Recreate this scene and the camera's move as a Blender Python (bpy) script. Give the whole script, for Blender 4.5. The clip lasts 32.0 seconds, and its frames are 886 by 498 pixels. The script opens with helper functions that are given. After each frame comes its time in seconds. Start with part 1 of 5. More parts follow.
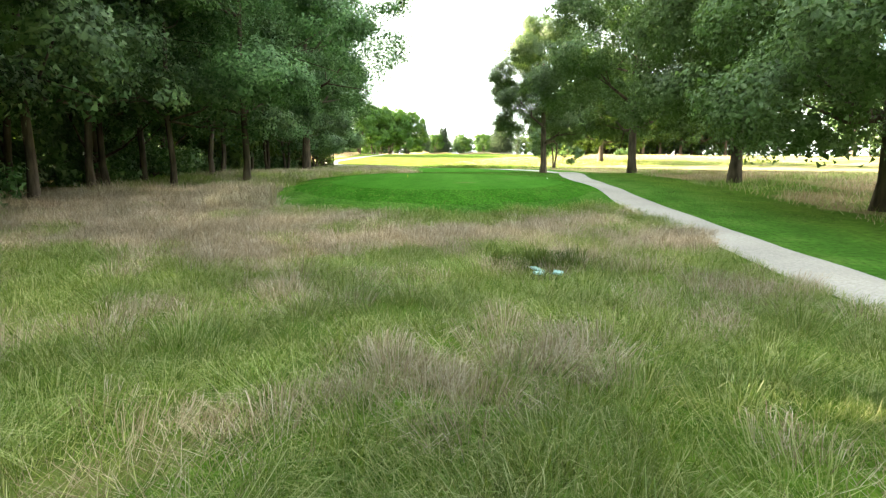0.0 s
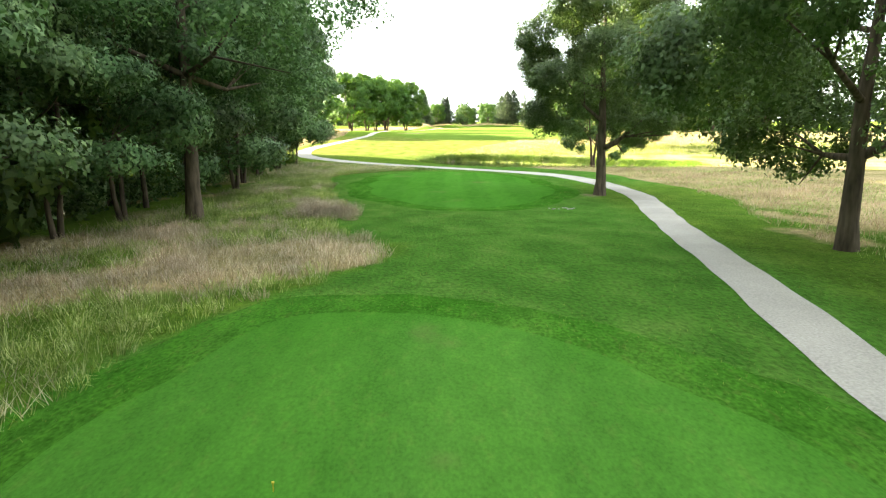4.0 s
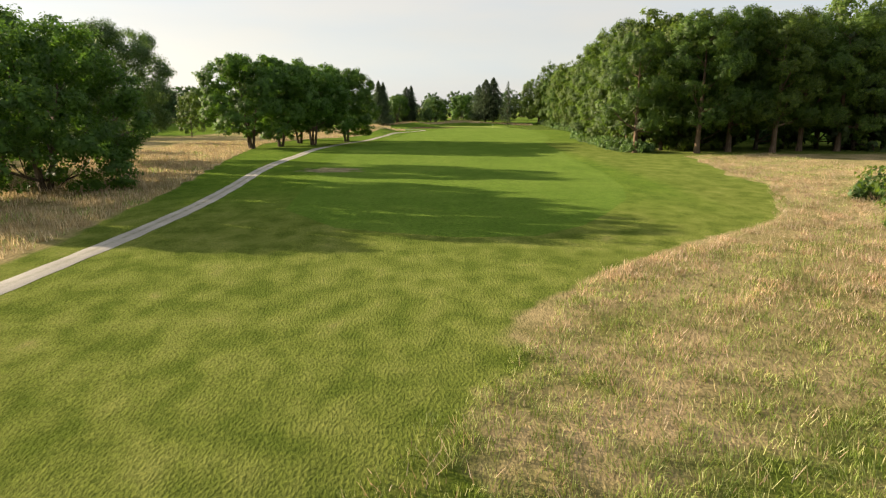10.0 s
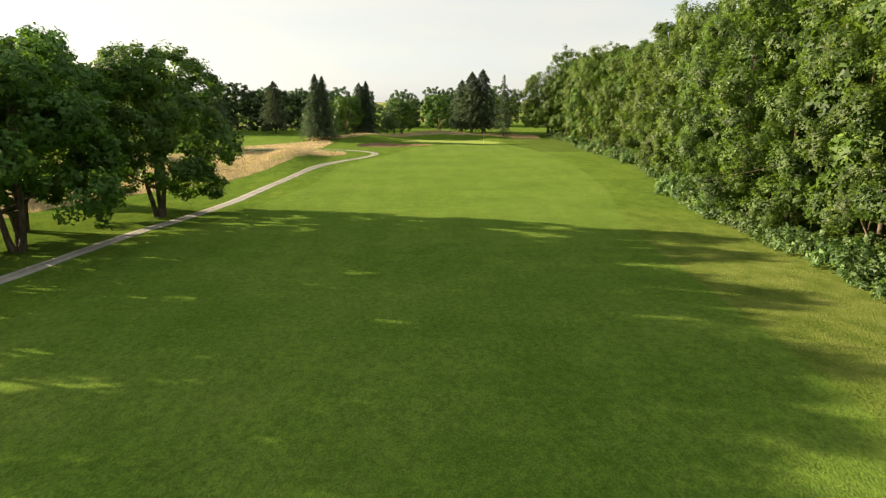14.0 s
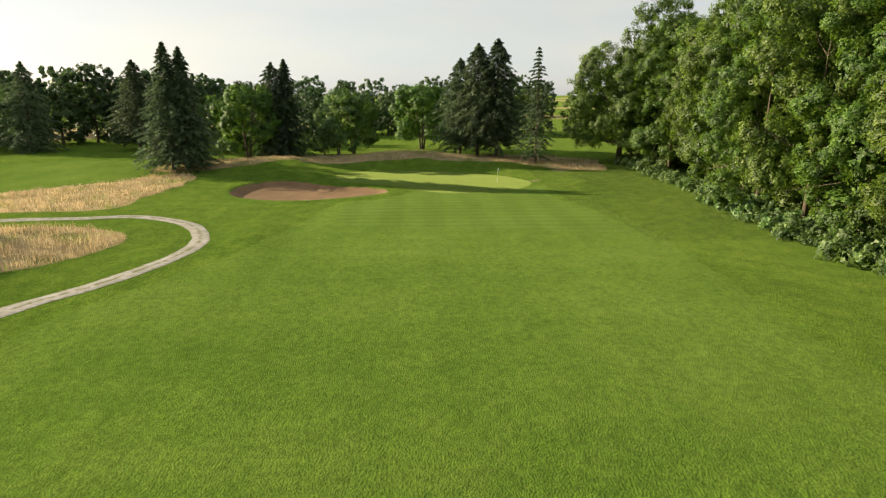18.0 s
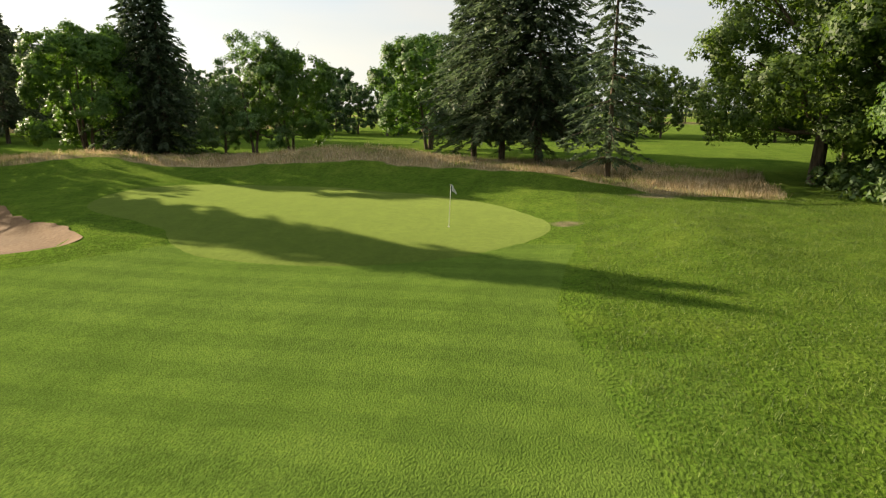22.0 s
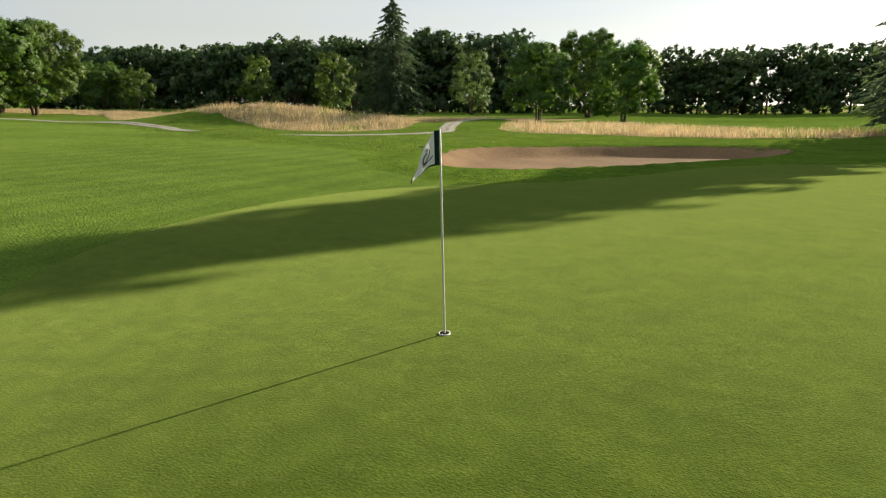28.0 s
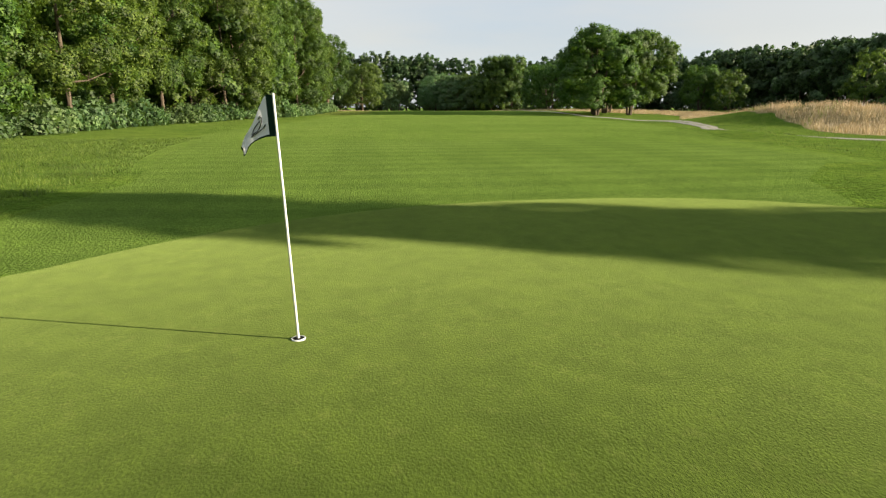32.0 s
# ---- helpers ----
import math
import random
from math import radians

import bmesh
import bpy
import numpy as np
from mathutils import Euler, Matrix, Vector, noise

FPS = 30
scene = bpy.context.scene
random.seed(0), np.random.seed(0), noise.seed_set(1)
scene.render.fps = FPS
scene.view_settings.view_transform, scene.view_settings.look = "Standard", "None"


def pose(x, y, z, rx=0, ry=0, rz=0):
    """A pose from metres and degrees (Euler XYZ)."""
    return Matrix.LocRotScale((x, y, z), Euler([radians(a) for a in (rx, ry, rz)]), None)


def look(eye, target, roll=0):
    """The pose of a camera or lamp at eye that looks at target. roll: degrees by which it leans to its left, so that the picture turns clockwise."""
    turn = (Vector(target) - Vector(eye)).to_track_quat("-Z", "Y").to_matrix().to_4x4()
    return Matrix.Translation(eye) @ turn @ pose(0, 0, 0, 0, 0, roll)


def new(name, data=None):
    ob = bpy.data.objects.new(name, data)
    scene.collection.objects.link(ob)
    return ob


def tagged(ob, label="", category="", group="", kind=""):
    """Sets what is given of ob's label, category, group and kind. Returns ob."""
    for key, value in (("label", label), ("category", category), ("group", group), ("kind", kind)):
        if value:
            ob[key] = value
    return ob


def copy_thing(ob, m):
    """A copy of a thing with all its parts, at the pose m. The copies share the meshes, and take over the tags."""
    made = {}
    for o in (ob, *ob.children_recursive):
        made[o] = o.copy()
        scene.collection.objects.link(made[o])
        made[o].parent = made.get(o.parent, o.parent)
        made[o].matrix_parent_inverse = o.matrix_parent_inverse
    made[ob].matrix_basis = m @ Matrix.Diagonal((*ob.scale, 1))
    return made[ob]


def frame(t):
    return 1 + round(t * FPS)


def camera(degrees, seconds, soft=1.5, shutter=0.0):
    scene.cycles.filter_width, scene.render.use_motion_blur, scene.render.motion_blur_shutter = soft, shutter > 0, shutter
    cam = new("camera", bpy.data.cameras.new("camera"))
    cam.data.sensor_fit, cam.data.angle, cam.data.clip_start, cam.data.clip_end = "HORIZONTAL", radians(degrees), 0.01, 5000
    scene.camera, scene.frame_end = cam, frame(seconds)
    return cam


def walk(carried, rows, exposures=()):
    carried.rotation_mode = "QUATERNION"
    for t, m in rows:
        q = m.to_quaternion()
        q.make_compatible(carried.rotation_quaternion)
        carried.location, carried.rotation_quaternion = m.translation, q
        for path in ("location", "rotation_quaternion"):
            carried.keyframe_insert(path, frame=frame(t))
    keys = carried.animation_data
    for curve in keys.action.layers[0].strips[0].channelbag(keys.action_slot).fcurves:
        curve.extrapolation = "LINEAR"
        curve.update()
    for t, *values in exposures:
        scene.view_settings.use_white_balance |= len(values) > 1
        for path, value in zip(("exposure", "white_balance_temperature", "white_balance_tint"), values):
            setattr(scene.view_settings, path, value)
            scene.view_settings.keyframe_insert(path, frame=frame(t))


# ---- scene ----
EXPOSURES = [(0.0, 3.8, 7000, 6), (3.0, 3.65, 7000, 6), (6.0, 3.2, 7000, 6), (7.5, 2.65, 7000, 8), (8.3, 2.25, 7000, 9), (9.0, 1.8, 7000, 10), (10.0, 1.34, 7200, 12),
             (11.0, 1.5, 7450, 10), (12.5, 1.52, 7450, 10), (14.0, 1.52, 7400, 10), (17.0, 1.27, 7150, 10), (22.0, 1.32, 7150, 10), (24.0, 1.62, 7500, 15), (26.5, 1.16, 6850, 8), (30.0, 1.12, 6750, 9), (32.0, 1.26, 6650, 10)]
# Camera: seconds, place, heading, pitch, roll.
FLIGHT = [
    (0, 0.446, -33.661, 1.248, -0.008, -8.690, -0.226),
    (0.5, 0.452, -31.859, 1.525, 0.016, -8.692, -0.307),
    (1, 0.356, -29.800, 1.778, -0.017, -8.968, -0.252),
    (1.5, 0.303, -27.431, 2.336, -0.012, -9.820, 0.116),
    (2, 0.352, -24.650, 2.715, 0.025, -10.665, 0.311),
    (2.5, 0.350, -21.760, 3.080, 0.064, -11.347, 0.226),
    (3, 0.591, -18.296, 3.288, 0.169, -11.593, 0.133),
    (3.5, 0.723, -14.880, 3.491, 0.216, -11.589, 0.076),
    (5.5, 0.000, 0.000, 5.299, 0.000, -11.916, 0.086),
    (6, -0.066, 5.173, 5.638, -0.061, -11.987, 0.048),
    (6.5, -0.198, 10.590, 6.110, -0.145, -12.167, -0.001),
    (7, 0.085, 17.222, 6.513, -0.164, -12.286, -0.066),
    (7.5, 0.243, 23.083, 6.986, -0.300, -12.498, -0.021),
    (8, 0.462, 29.227, 7.530, -0.573, -12.771, 0.136),
    (8.5, 0.799, 36.022, 7.929, -1.091, -12.957, 0.153),
    (9, 1.328, 44.055, 8.257, -1.634, -12.948, 0.147),
    (9.5, 2.019, 52.793, 8.608, -2.190, -12.937, 0.155),
    (10, 2.779, 61.880, 8.865, -2.679, -12.926, 0.121),
    (10.5, 3.676, 71.728, 9.449, -2.922, -13.008, 0.053),
    (11, 4.876, 82.070, 10.254, -3.006, -13.297, 0.067),
    (11.5, 5.853, 93.050, 10.894, -3.095, -13.464, 0.175),
    (12, 6.541, 104.307, 11.280, -3.390, -13.516, 0.194),
    (12.5, 7.421, 115.953, 11.609, -3.684, -13.571, 0.133),
    (13, 8.650, 127.878, 11.775, -3.873, -13.658, 0.078),
    (13.5, 9.936, 138.957, 12.102, -4.192, -13.586, 0.172),
    (14, 11.306, 150.318, 12.349, -4.327, -13.510, 0.192),
    (14.5, 12.541, 161.526, 12.533, -4.325, -13.529, 0.159),
    (16.5, 21.300, 209.132, 14.905, -2.831, -14.575, 0.051),
    (17, 22.310, 221.036, 14.300, -2.834, -14.536, -0.004),
    (17.5, 23.388, 232.983, 13.529, -2.818, -14.331, -0.060),
    (18, 24.478, 244.786, 12.587, -2.985, -14.118, -0.099),
    (18.5, 26.157, 256.148, 11.612, -3.076, -13.869, -0.058),
    (19, 28.346, 267.351, 10.701, -3.052, -13.830, 0.002),
    (19.5, 30.702, 277.050, 10.021, -3.072, -13.782, 0.015),
    (20, 32.900, 283.708, 9.035, -2.681, -13.636, 0.081),
    (20.5, 35.246, 288.733, 8.030, -2.154, -13.336, 0.148),
    (21, 38.050, 293.260, 7.129, -0.599, -12.968, 0.101),
    (21.5, 40.279, 297.954, 6.367, 3.820, -12.739, -0.088),
    (22, 41.723, 302.481, 5.812, 9.921, -12.667, -0.239),
    (22.5, 42.575, 306.796, 5.335, 16.937, -12.563, -0.375),
    (23, 43.399, 310.649, 4.913, 24.239, -12.657, -0.507),
    (23.5, 44.382, 314.310, 4.504, 31.413, -12.755, -0.675),
    (24, 45.347, 317.733, 4.058, 38.572, -12.774, -0.498),
    (24.5, 46.016, 321.275, 3.765, 46.366, -13.110, -0.029),
    (26.5, 44.560, 331.640, 2.723, 89.845, -13.099, -0.028),
    (27, 43.865, 333.238, 2.625, 99.748, -13.133, -0.045),
    (27.5, 43.074, 334.606, 2.548, 109.897, -13.114, -0.031),
    (28, 42.178, 335.677, 2.453, 119.773, -13.042, -0.014),
    (28.5, 41.306, 336.441, 2.345, 129.204, -13.035, 0.009),
    (29, 40.457, 336.958, 2.237, 138.318, -12.954, -0.010),
    (29.5, 39.761, 337.530, 2.238, 146.243, -12.951, 0.021),
    (30, 39.010, 337.801, 2.187, 152.254, -12.924, 0.061),
    (30.5, 38.293, 337.918, 2.129, 157.834, -12.901, 0.045),
    (31, 37.582, 338.094, 2.128, 163.306, -12.840, 0.065),
    (31.5, 36.914, 338.126, 2.146, 168.242, -12.798, 0.031),
    (32, 36.294, 337.985, 2.114, 171.237, -12.843, -0.014),
]
cam = camera(70.94, 32.0, soft=1.25)
walk(cam, [(t, pose(x, y, z, 90 + pitch, roll, yaw)) for t, x, y, z, yaw, pitch, roll in FLIGHT], EXPOSURES)

# ---------------------------------------------------------------- sky and sun
SUN_BEARING = 69.0      # degrees left of straight ahead (+y)
SUN_HEIGHT = 17.0
world = bpy.data.worlds.new("world")
scene.world = world
world.use_nodes = True
wn, wl = world.node_tree.nodes, world.node_tree.links
sky = wn.new("ShaderNodeTexSky")
sky.sky_type = 'NISHITA'
sky.sun_disc = False
sky.sun_elevation = radians(SUN_HEIGHT)
sky.sun_rotation = radians(-SUN_BEARING)
sky.air_density, sky.dust_density, sky.ozone_density = 1.0, 0.7, 1.0
haze = wn.new("ShaderNodeHueSaturation")      # thin haze takes the colour out of the sky
haze.inputs["Saturation"].default_value = 0.4
wl.new(sky.outputs[0], haze.inputs["Color"])
veil = wn.new("ShaderNodeTexNoise")           # thin high cloud
veil.inputs["Scale"].default_value, veil.inputs["Detail"].default_value = 2.2, 5.0
veil_map = wn.new("ShaderNodeMapping")
veil_map.inputs["Scale"].default_value = (1.0, 1.0, 4.5)
wl.new(wn.new("ShaderNodeTexCoord").outputs["Generated"], veil_map.inputs[0])
wl.new(veil_map.outputs[0], veil.inputs["Vector"])
veil_ramp = wn.new("ShaderNodeValToRGB")
veil_ramp.color_ramp.elements[0].position, veil_ramp.color_ramp.elements[0].color = 0.36, (1.9, 2.4, 3.0, 1)
veil_ramp.color_ramp.elements[1].position, veil_ramp.color_ramp.elements[1].color = 0.62, (2.6, 2.65, 2.7, 1)
wl.new(veil.outputs["Fac"], veil_ramp.inputs[0])
up = wn.new("ShaderNodeSeparateXYZ")           # unseen upper sky made brighter than the horizon, to fill the shadows
wl.new(veil_map.inputs[0].links[0].from_socket, up.inputs[0])
lift = wn.new("ShaderNodeMapRange")
lift.inputs["From Min"].default_value, lift.inputs["From Max"].default_value = 0.1, 0.9
lift.inputs["To Min"].default_value, lift.inputs["To Max"].default_value = 0.9, 1.45
wl.new(up.outputs["Z"], lift.inputs[0])
thick = wn.new("ShaderNodeVectorMath")
thick.operation = 'SCALE'
wl.new(veil_ramp.outputs[0], thick.inputs[0])
wl.new(lift.outputs[0], thick.inputs["Scale"])
sky_mix = wn.new("ShaderNodeMix")
sky_mix.data_type = 'RGBA'
sky_mix.inputs[0].default_value = 0.64
wl.new(haze.outputs[0], sky_mix.inputs[6])
wl.new(thick.outputs[0], sky_mix.inputs[7])
wl.new(sky_mix.outputs[2], wn["Background"].inputs[0])
wn["Background"].inputs[1].default_value = 0.10

sun_dir = Vector((-math.sin(radians(SUN_BEARING)) * math.cos(radians(SUN_HEIGHT)),
                  math.cos(radians(SUN_BEARING)) * math.cos(radians(SUN_HEIGHT)), math.sin(radians(SUN_HEIGHT))))
sun_data = bpy.data.lights.new("sun", 'SUN')
sun_data.energy, sun_data.angle, sun_data.color = 5.0, radians(0.5), (1.0, 0.87, 0.68)
sun = new("sun", sun_data)
sun.matrix_basis = look((-200, 300, 120), Vector((-200, 300, 120)) - sun_dir)


# ---------------------------------------------------------------- materials
def mat(name, rough=0.9, spec=0.2):
    m = bpy.data.materials.new(name)
    m.use_nodes = True
    b = m.node_tree.nodes["Principled BSDF"]
    b.inputs["Roughness"].default_value = rough
    b.inputs["Specular IOR Level"].default_value = spec
    return m, m.node_tree.nodes, m.node_tree.links, b


def coords(n):
    return n.new("ShaderNodeTexCoord").outputs["Object"]


def noise_tex(n, l, scale, detail=4.0, vec=None, stretch=None):
    t = n.new("ShaderNodeTexNoise")
    t.inputs["Scale"].default_value, t.inputs["Detail"].default_value = scale, detail
    v = vec or coords(n)
    if stretch:
        mp = n.new("ShaderNodeMapping")
        mp.inputs["Scale"].default_value = stretch
        l.new(v, mp.inputs[0])
        v = mp.outputs[0]
    l.new(v, t.inputs["Vector"])
    return t.outputs["Fac"]


def ramp(n, l, fac, stops):
    r = n.new("ShaderNodeValToRGB")
    e = r.color_ramp.elements
    while len(e) < len(stops):
        e.new(0.5)
    for i, (p, c) in enumerate(stops):
        e[i].position, e[i].color = p, (*c, 1)
    l.new(fac, r.inputs[0])
    return r.outputs[0]


def mixc(n, l, fac, a, b, mode='MIX'):
    x = n.new("ShaderNodeMix")
    x.data_type, x.blend_type = 'RGBA', mode
    for k, v in ((0, fac), (6, a), (7, b)):
        if isinstance(v, (int, float)):
            x.inputs[k].default_value = v
        elif isinstance(v, tuple):
            x.inputs[k].default_value = (*v, 1)
        else:
            l.new(v, x.inputs[k])
    return x.outputs[2]


def math_node(n, l, op, a, b=None):
    x = n.new("ShaderNodeMath")
    x.operation = op
    for k, v in ((0, a), (1, b)):
        if v is None:
            continue
        if isinstance(v, (int, float)):
            x.inputs[k].default_value = v
        else:
            l.new(v, x.inputs[k])
    return x.outputs[0]


def bump(n, l, b, height, strength, dist):
    x = n.new("ShaderNodeBump")
    x.inputs["Strength"].default_value, x.inputs["Distance"].default_value = strength, dist
    l.new(height, x.inputs["Height"])
    l.new(x.outputs[0], b.inputs["Normal"])


def grass_mat(name, dark, mid, light, fine=9.0, relief=0.05, stripes=(), dry=False, worn=0.0, grain=(1, 0.4, 1), even=0.5, fleck=0.25, gloss=0.0, mott=0.65, nap=0.0, patches=False, tips=0.75):
    m, n, l, b = mat(name, 0.9 if gloss < 0.1 else 0.58, gloss)
    b.inputs["Sheen Weight"].default_value, b.inputs["Sheen Roughness"].default_value = nap, 0.45
    b.inputs["Sheen Tint"].default_value = (0.62, 0.8, 0.24, 1)
    big = noise_tex(n, l, 0.09, 5.0)
    patch = noise_tex(n, l, 0.7, 6.0, stretch=grain)
    blades = noise_tex(n, l, fine, 8.0, stretch=(1, 0.6, 1))
    c1 = ramp(n, l, big, [(0.3, dark), (0.5, mid), (0.72, light)])
    c2 = ramp(n, l, patch, [(0.36, dark), (0.52, mid), (0.68, light)])
    col = mixc(n, l, 1 - even, c1, c2)
    mottle = ramp(n, l, noise_tex(n, l, 3.4, 7.0, stretch=grain), [(0.33, (0.62, 0.66, 0.6)), (0.5, (1, 1, 1)), (0.67, (1.35, 1.3, 1.15))])
    col = mixc(n, l, mott, col, mottle, 'MULTIPLY')
    col = mixc(n, l, math_node(n, l, 'MULTIPLY', ramp(n, l, noise_tex(n, l, 7.0, 4.0, stretch=grain), [(0.58, (0, 0, 0)), (0.68, (1, 1, 1))]), fleck), col, (0.2, 0.2, 0.06))
    tone = ramp(n, l, blades, [(0.28, (0.45, 0.47, 0.42)), (0.5, (0.95, 0.95, 0.95)), (0.75, (1.5, 1.45, 1.3))])
    col = mixc(n, l, tips, col, tone, 'MULTIPLY')
    for way, per_m, amount in stripes:
        w = n.new("ShaderNodeTexWave")
        w.bands_direction, w.wave_profile = way, 'SIN'
        w.inputs["Scale"].default_value, w.inputs["Distortion"].default_value = per_m, 1.2
        w.inputs["Detail Scale"].default_value = 0.4
        l.new(coords(n), w.inputs["Vector"])
        s = ramp(n, l, w.outputs["Fac"], [(0.35, (0.86, 0.88, 0.86)), (0.65, (1.12, 1.1, 1.06))])
        col = mixc(n, l, amount, col, s, 'MULTIPLY')
    if worn:
        wv = noise_tex(n, l, 0.35, 6.0)
        f = ramp(n, l, wv, [(0.62, (0, 0, 0)), (0.74, (worn, worn, worn))])
        col = mixc(n, l, f, col, (0.16, 0.125, 0.06))
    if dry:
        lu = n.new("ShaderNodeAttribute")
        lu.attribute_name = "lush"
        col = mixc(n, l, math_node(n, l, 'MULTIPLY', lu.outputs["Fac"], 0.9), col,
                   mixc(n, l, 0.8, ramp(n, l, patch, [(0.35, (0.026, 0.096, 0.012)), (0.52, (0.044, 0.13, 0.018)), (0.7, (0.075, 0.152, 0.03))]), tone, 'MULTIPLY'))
        ol = n.new("ShaderNodeAttribute")
        ol.attribute_name = "olive"
        col = mixc(n, l, math_node(n, l, 'MULTIPLY', ol.outputs["Fac"], 0.9), col,
                   mixc(n, l, 0.8, ramp(n, l, patch, [(0.35, (0.07, 0.094, 0.016)), (0.52, (0.118, 0.138, 0.03)), (0.7, (0.165, 0.175, 0.048))]), tone, 'MULTIPLY'))
        at = n.new("ShaderNodeAttribute")
        at.attribute_name = "dry"
        edge = math_node(n, l, 'ADD', at.outputs["Fac"], math_node(n, l, 'MULTIPLY', math_node(n, l, 'SUBTRACT', patch, 0.5), 0.5))
        f = ramp(n, l, edge, [(0.42, (0, 0, 0)), (0.58, (1, 1, 1))])
        straw = ramp(n, l, noise_tex(n, l, 0.25, 6.0), [(0.34, (0.15, 0.135, 0.055)), (0.5, (0.26, 0.205, 0.11)), (0.68, (0.34, 0.255, 0.15))])
        fib = ramp(n, l, noise_tex(n, l, 5.0, 6.0, stretch=(1, 0.5, 1)), [(0.25, (0.4, 0.4, 0.4)), (0.6, (1.15, 1.12, 1.08))])
        straw = mixc(n, l, 0.8, straw, fib, 'MULTIPLY')
        col = mixc(n, l, f, col, straw)
    if dry or patches:
        at2 = n.new("ShaderNodeAttribute")
        at2.attribute_name = "bare"
        soil = ramp(n, l, noise_tex(n, l, 1.6, 6.0), [(0.35, (0.10, 0.085, 0.05)), (0.65, (0.25, 0.2, 0.13))])
        f2 = ramp(n, l, math_node(n, l, 'ADD', at2.outputs["Fac"], math_node(n, l, 'MULTIPLY', math_node(n, l, 'SUBTRACT', patch, 0.5), 1.2)),
                  [(0.4, (0, 0, 0)), (0.7, (1, 1, 1))])
        col = mixc(n, l, f2, col, soil)
    l.new(col, b.inputs["Base Color"])
    bump(n, l, b, math_node(n, l, 'ADD', blades, math_node(n, l, 'MULTIPLY', patch, 0.8)), 0.8, relief)
    return m


M_ground = grass_mat("mown_rough", (0.038, 0.082, 0.008), (0.066, 0.122, 0.013), (0.104, 0.154, 0.021), 11.0, 0.14, dry=True, stripes=(('X', 0.05, 0.2),), grain=(1, 0.7, 1), mott=0.6, fleck=0.2, nap=0.09)
M_fairway = grass_mat("fairway_grass", (0.05, 0.103, 0.012), (0.072, 0.131, 0.017), (0.1, 0.154, 0.026), 14.0, 0.085, stripes=(('X', 0.07, 0.2), ('Y', 0.11, 0.15)), grain=(1, 0.7, 1), even=0.7, patches=True, mott=0.6, fleck=0.2, nap=0.1)
M_approach = grass_mat("approach_grass", (0.07, 0.124, 0.019), (0.081, 0.139, 0.023), (0.096, 0.154, 0.03), 24.0, 0.06, stripes=(('Y', 0.17, 0.6), ('X', 0.07, 0.4)), even=0.7, fleck=0.08, mott=0.3, grain=(1, 0.8, 1), nap=0.08)
M_green = grass_mat("green_grass", (0.04, 0.067, 0.008), (0.049, 0.078, 0.01), (0.062, 0.092, 0.013), 60.0, 0.008, stripes=(('X', 0.16, 0.25),), even=0.6, fleck=0.1, mott=0.55, nap=0.27, grain=(1, 0.8, 1))
M_tee = grass_mat("tee_grass", (0.036, 0.126, 0.013), (0.048, 0.152, 0.019), (0.066, 0.174, 0.028), 24.0, 0.02, worn=0.45, tips=0.4, stripes=(('X', 0.12, 0.4),), fleck=0.08, mott=0.25, even=0.7)
M_collar = grass_mat("fringe_grass", (0.025, 0.096, 0.009), (0.041, 0.13, 0.015), (0.062, 0.154, 0.022), 16.0, 0.05, stripes=(('Y', 0.2, 0.3),), fleck=0.12, mott=0.5, even=0.5)


def plain_mat(name, lo, hi, scale=8.0, rough=0.7, spec=0.3, relief=0.0, stretch=None, big=0.4):
    m, n, l, b = mat(name, rough, spec)
    f = noise_tex(n, l, scale, 6.0, stretch=stretch)
    c = ramp(n, l, f, [(0.3, lo), (0.7, hi)])
    t = ramp(n, l, noise_tex(n, l, big, 4.0), [(0.3, (0.75, 0.75, 0.75)), (0.7, (1.15, 1.15, 1.15))])
    l.new(mixc(n, l, 0.7, c, t, 'MULTIPLY'), b.inputs["Base Color"])
    if relief:
        bump(n, l, b, f, 0.7, relief)
    return m


def path_mat():
    m = plain_mat("gravel", (0.28, 0.262, 0.228), (0.40, 0.375, 0.33), 20.0, 0.9, 0.2, 0.02)
    n, l = m.node_tree.nodes, m.node_tree.links
    b = n["Principled BSDF"]
    old = b.inputs["Base Color"].links[0].from_socket
    at = n.new("ShaderNodeAttribute")
    at.attribute_name = "verge"
    f = math_node(n, l, 'MULTIPLY', at.outputs["Fac"], ramp(n, l, noise_tex(n, l, 2.2, 5.0), [(0.35, (0.1, 0.1, 0.1)), (0.6, (1, 1, 1))]))
    l.new(mixc(n, l, f, old, (0.12, 0.12, 0.05)), b.inputs["Base Color"])
    return m


M_path = path_mat()
M_sand = plain_mat("sand", (0.145, 0.088, 0.045), (0.21, 0.136, 0.074), 7.0, 0.95, 0.1, 0.03)
M_bark = plain_mat("bark", (0.045, 0.035, 0.025), (0.16, 0.125, 0.09), 6.0, 0.95, 0.1, 0.06, (1, 1, 0.18), 1.0)
M_barkred = plain_mat("red_bark", (0.085, 0.058, 0.04), (0.22, 0.155, 0.105), 6.0, 0.95, 0.1, 0.06, (1, 1, 0.18), 1.0)
M_white = plain_mat("white_paint", (0.72, 0.72, 0.7), (0.82, 0.82, 0.8), 30, 0.5, 0.4)
M_black = plain_mat("black_cloth", (0.012, 0.014, 0.016), (0.03, 0.03, 0.032), 30, 0.8, 0.2)
M_sleeve = plain_mat("dark_green_cloth", (0.004, 0.02, 0.014), (0.008, 0.034, 0.024), 30, 0.8, 0.2)
M_cloth = plain_mat("white_cloth", (0.66, 0.68, 0.72), (0.8, 0.8, 0.82), 20, 0.8, 0.2)
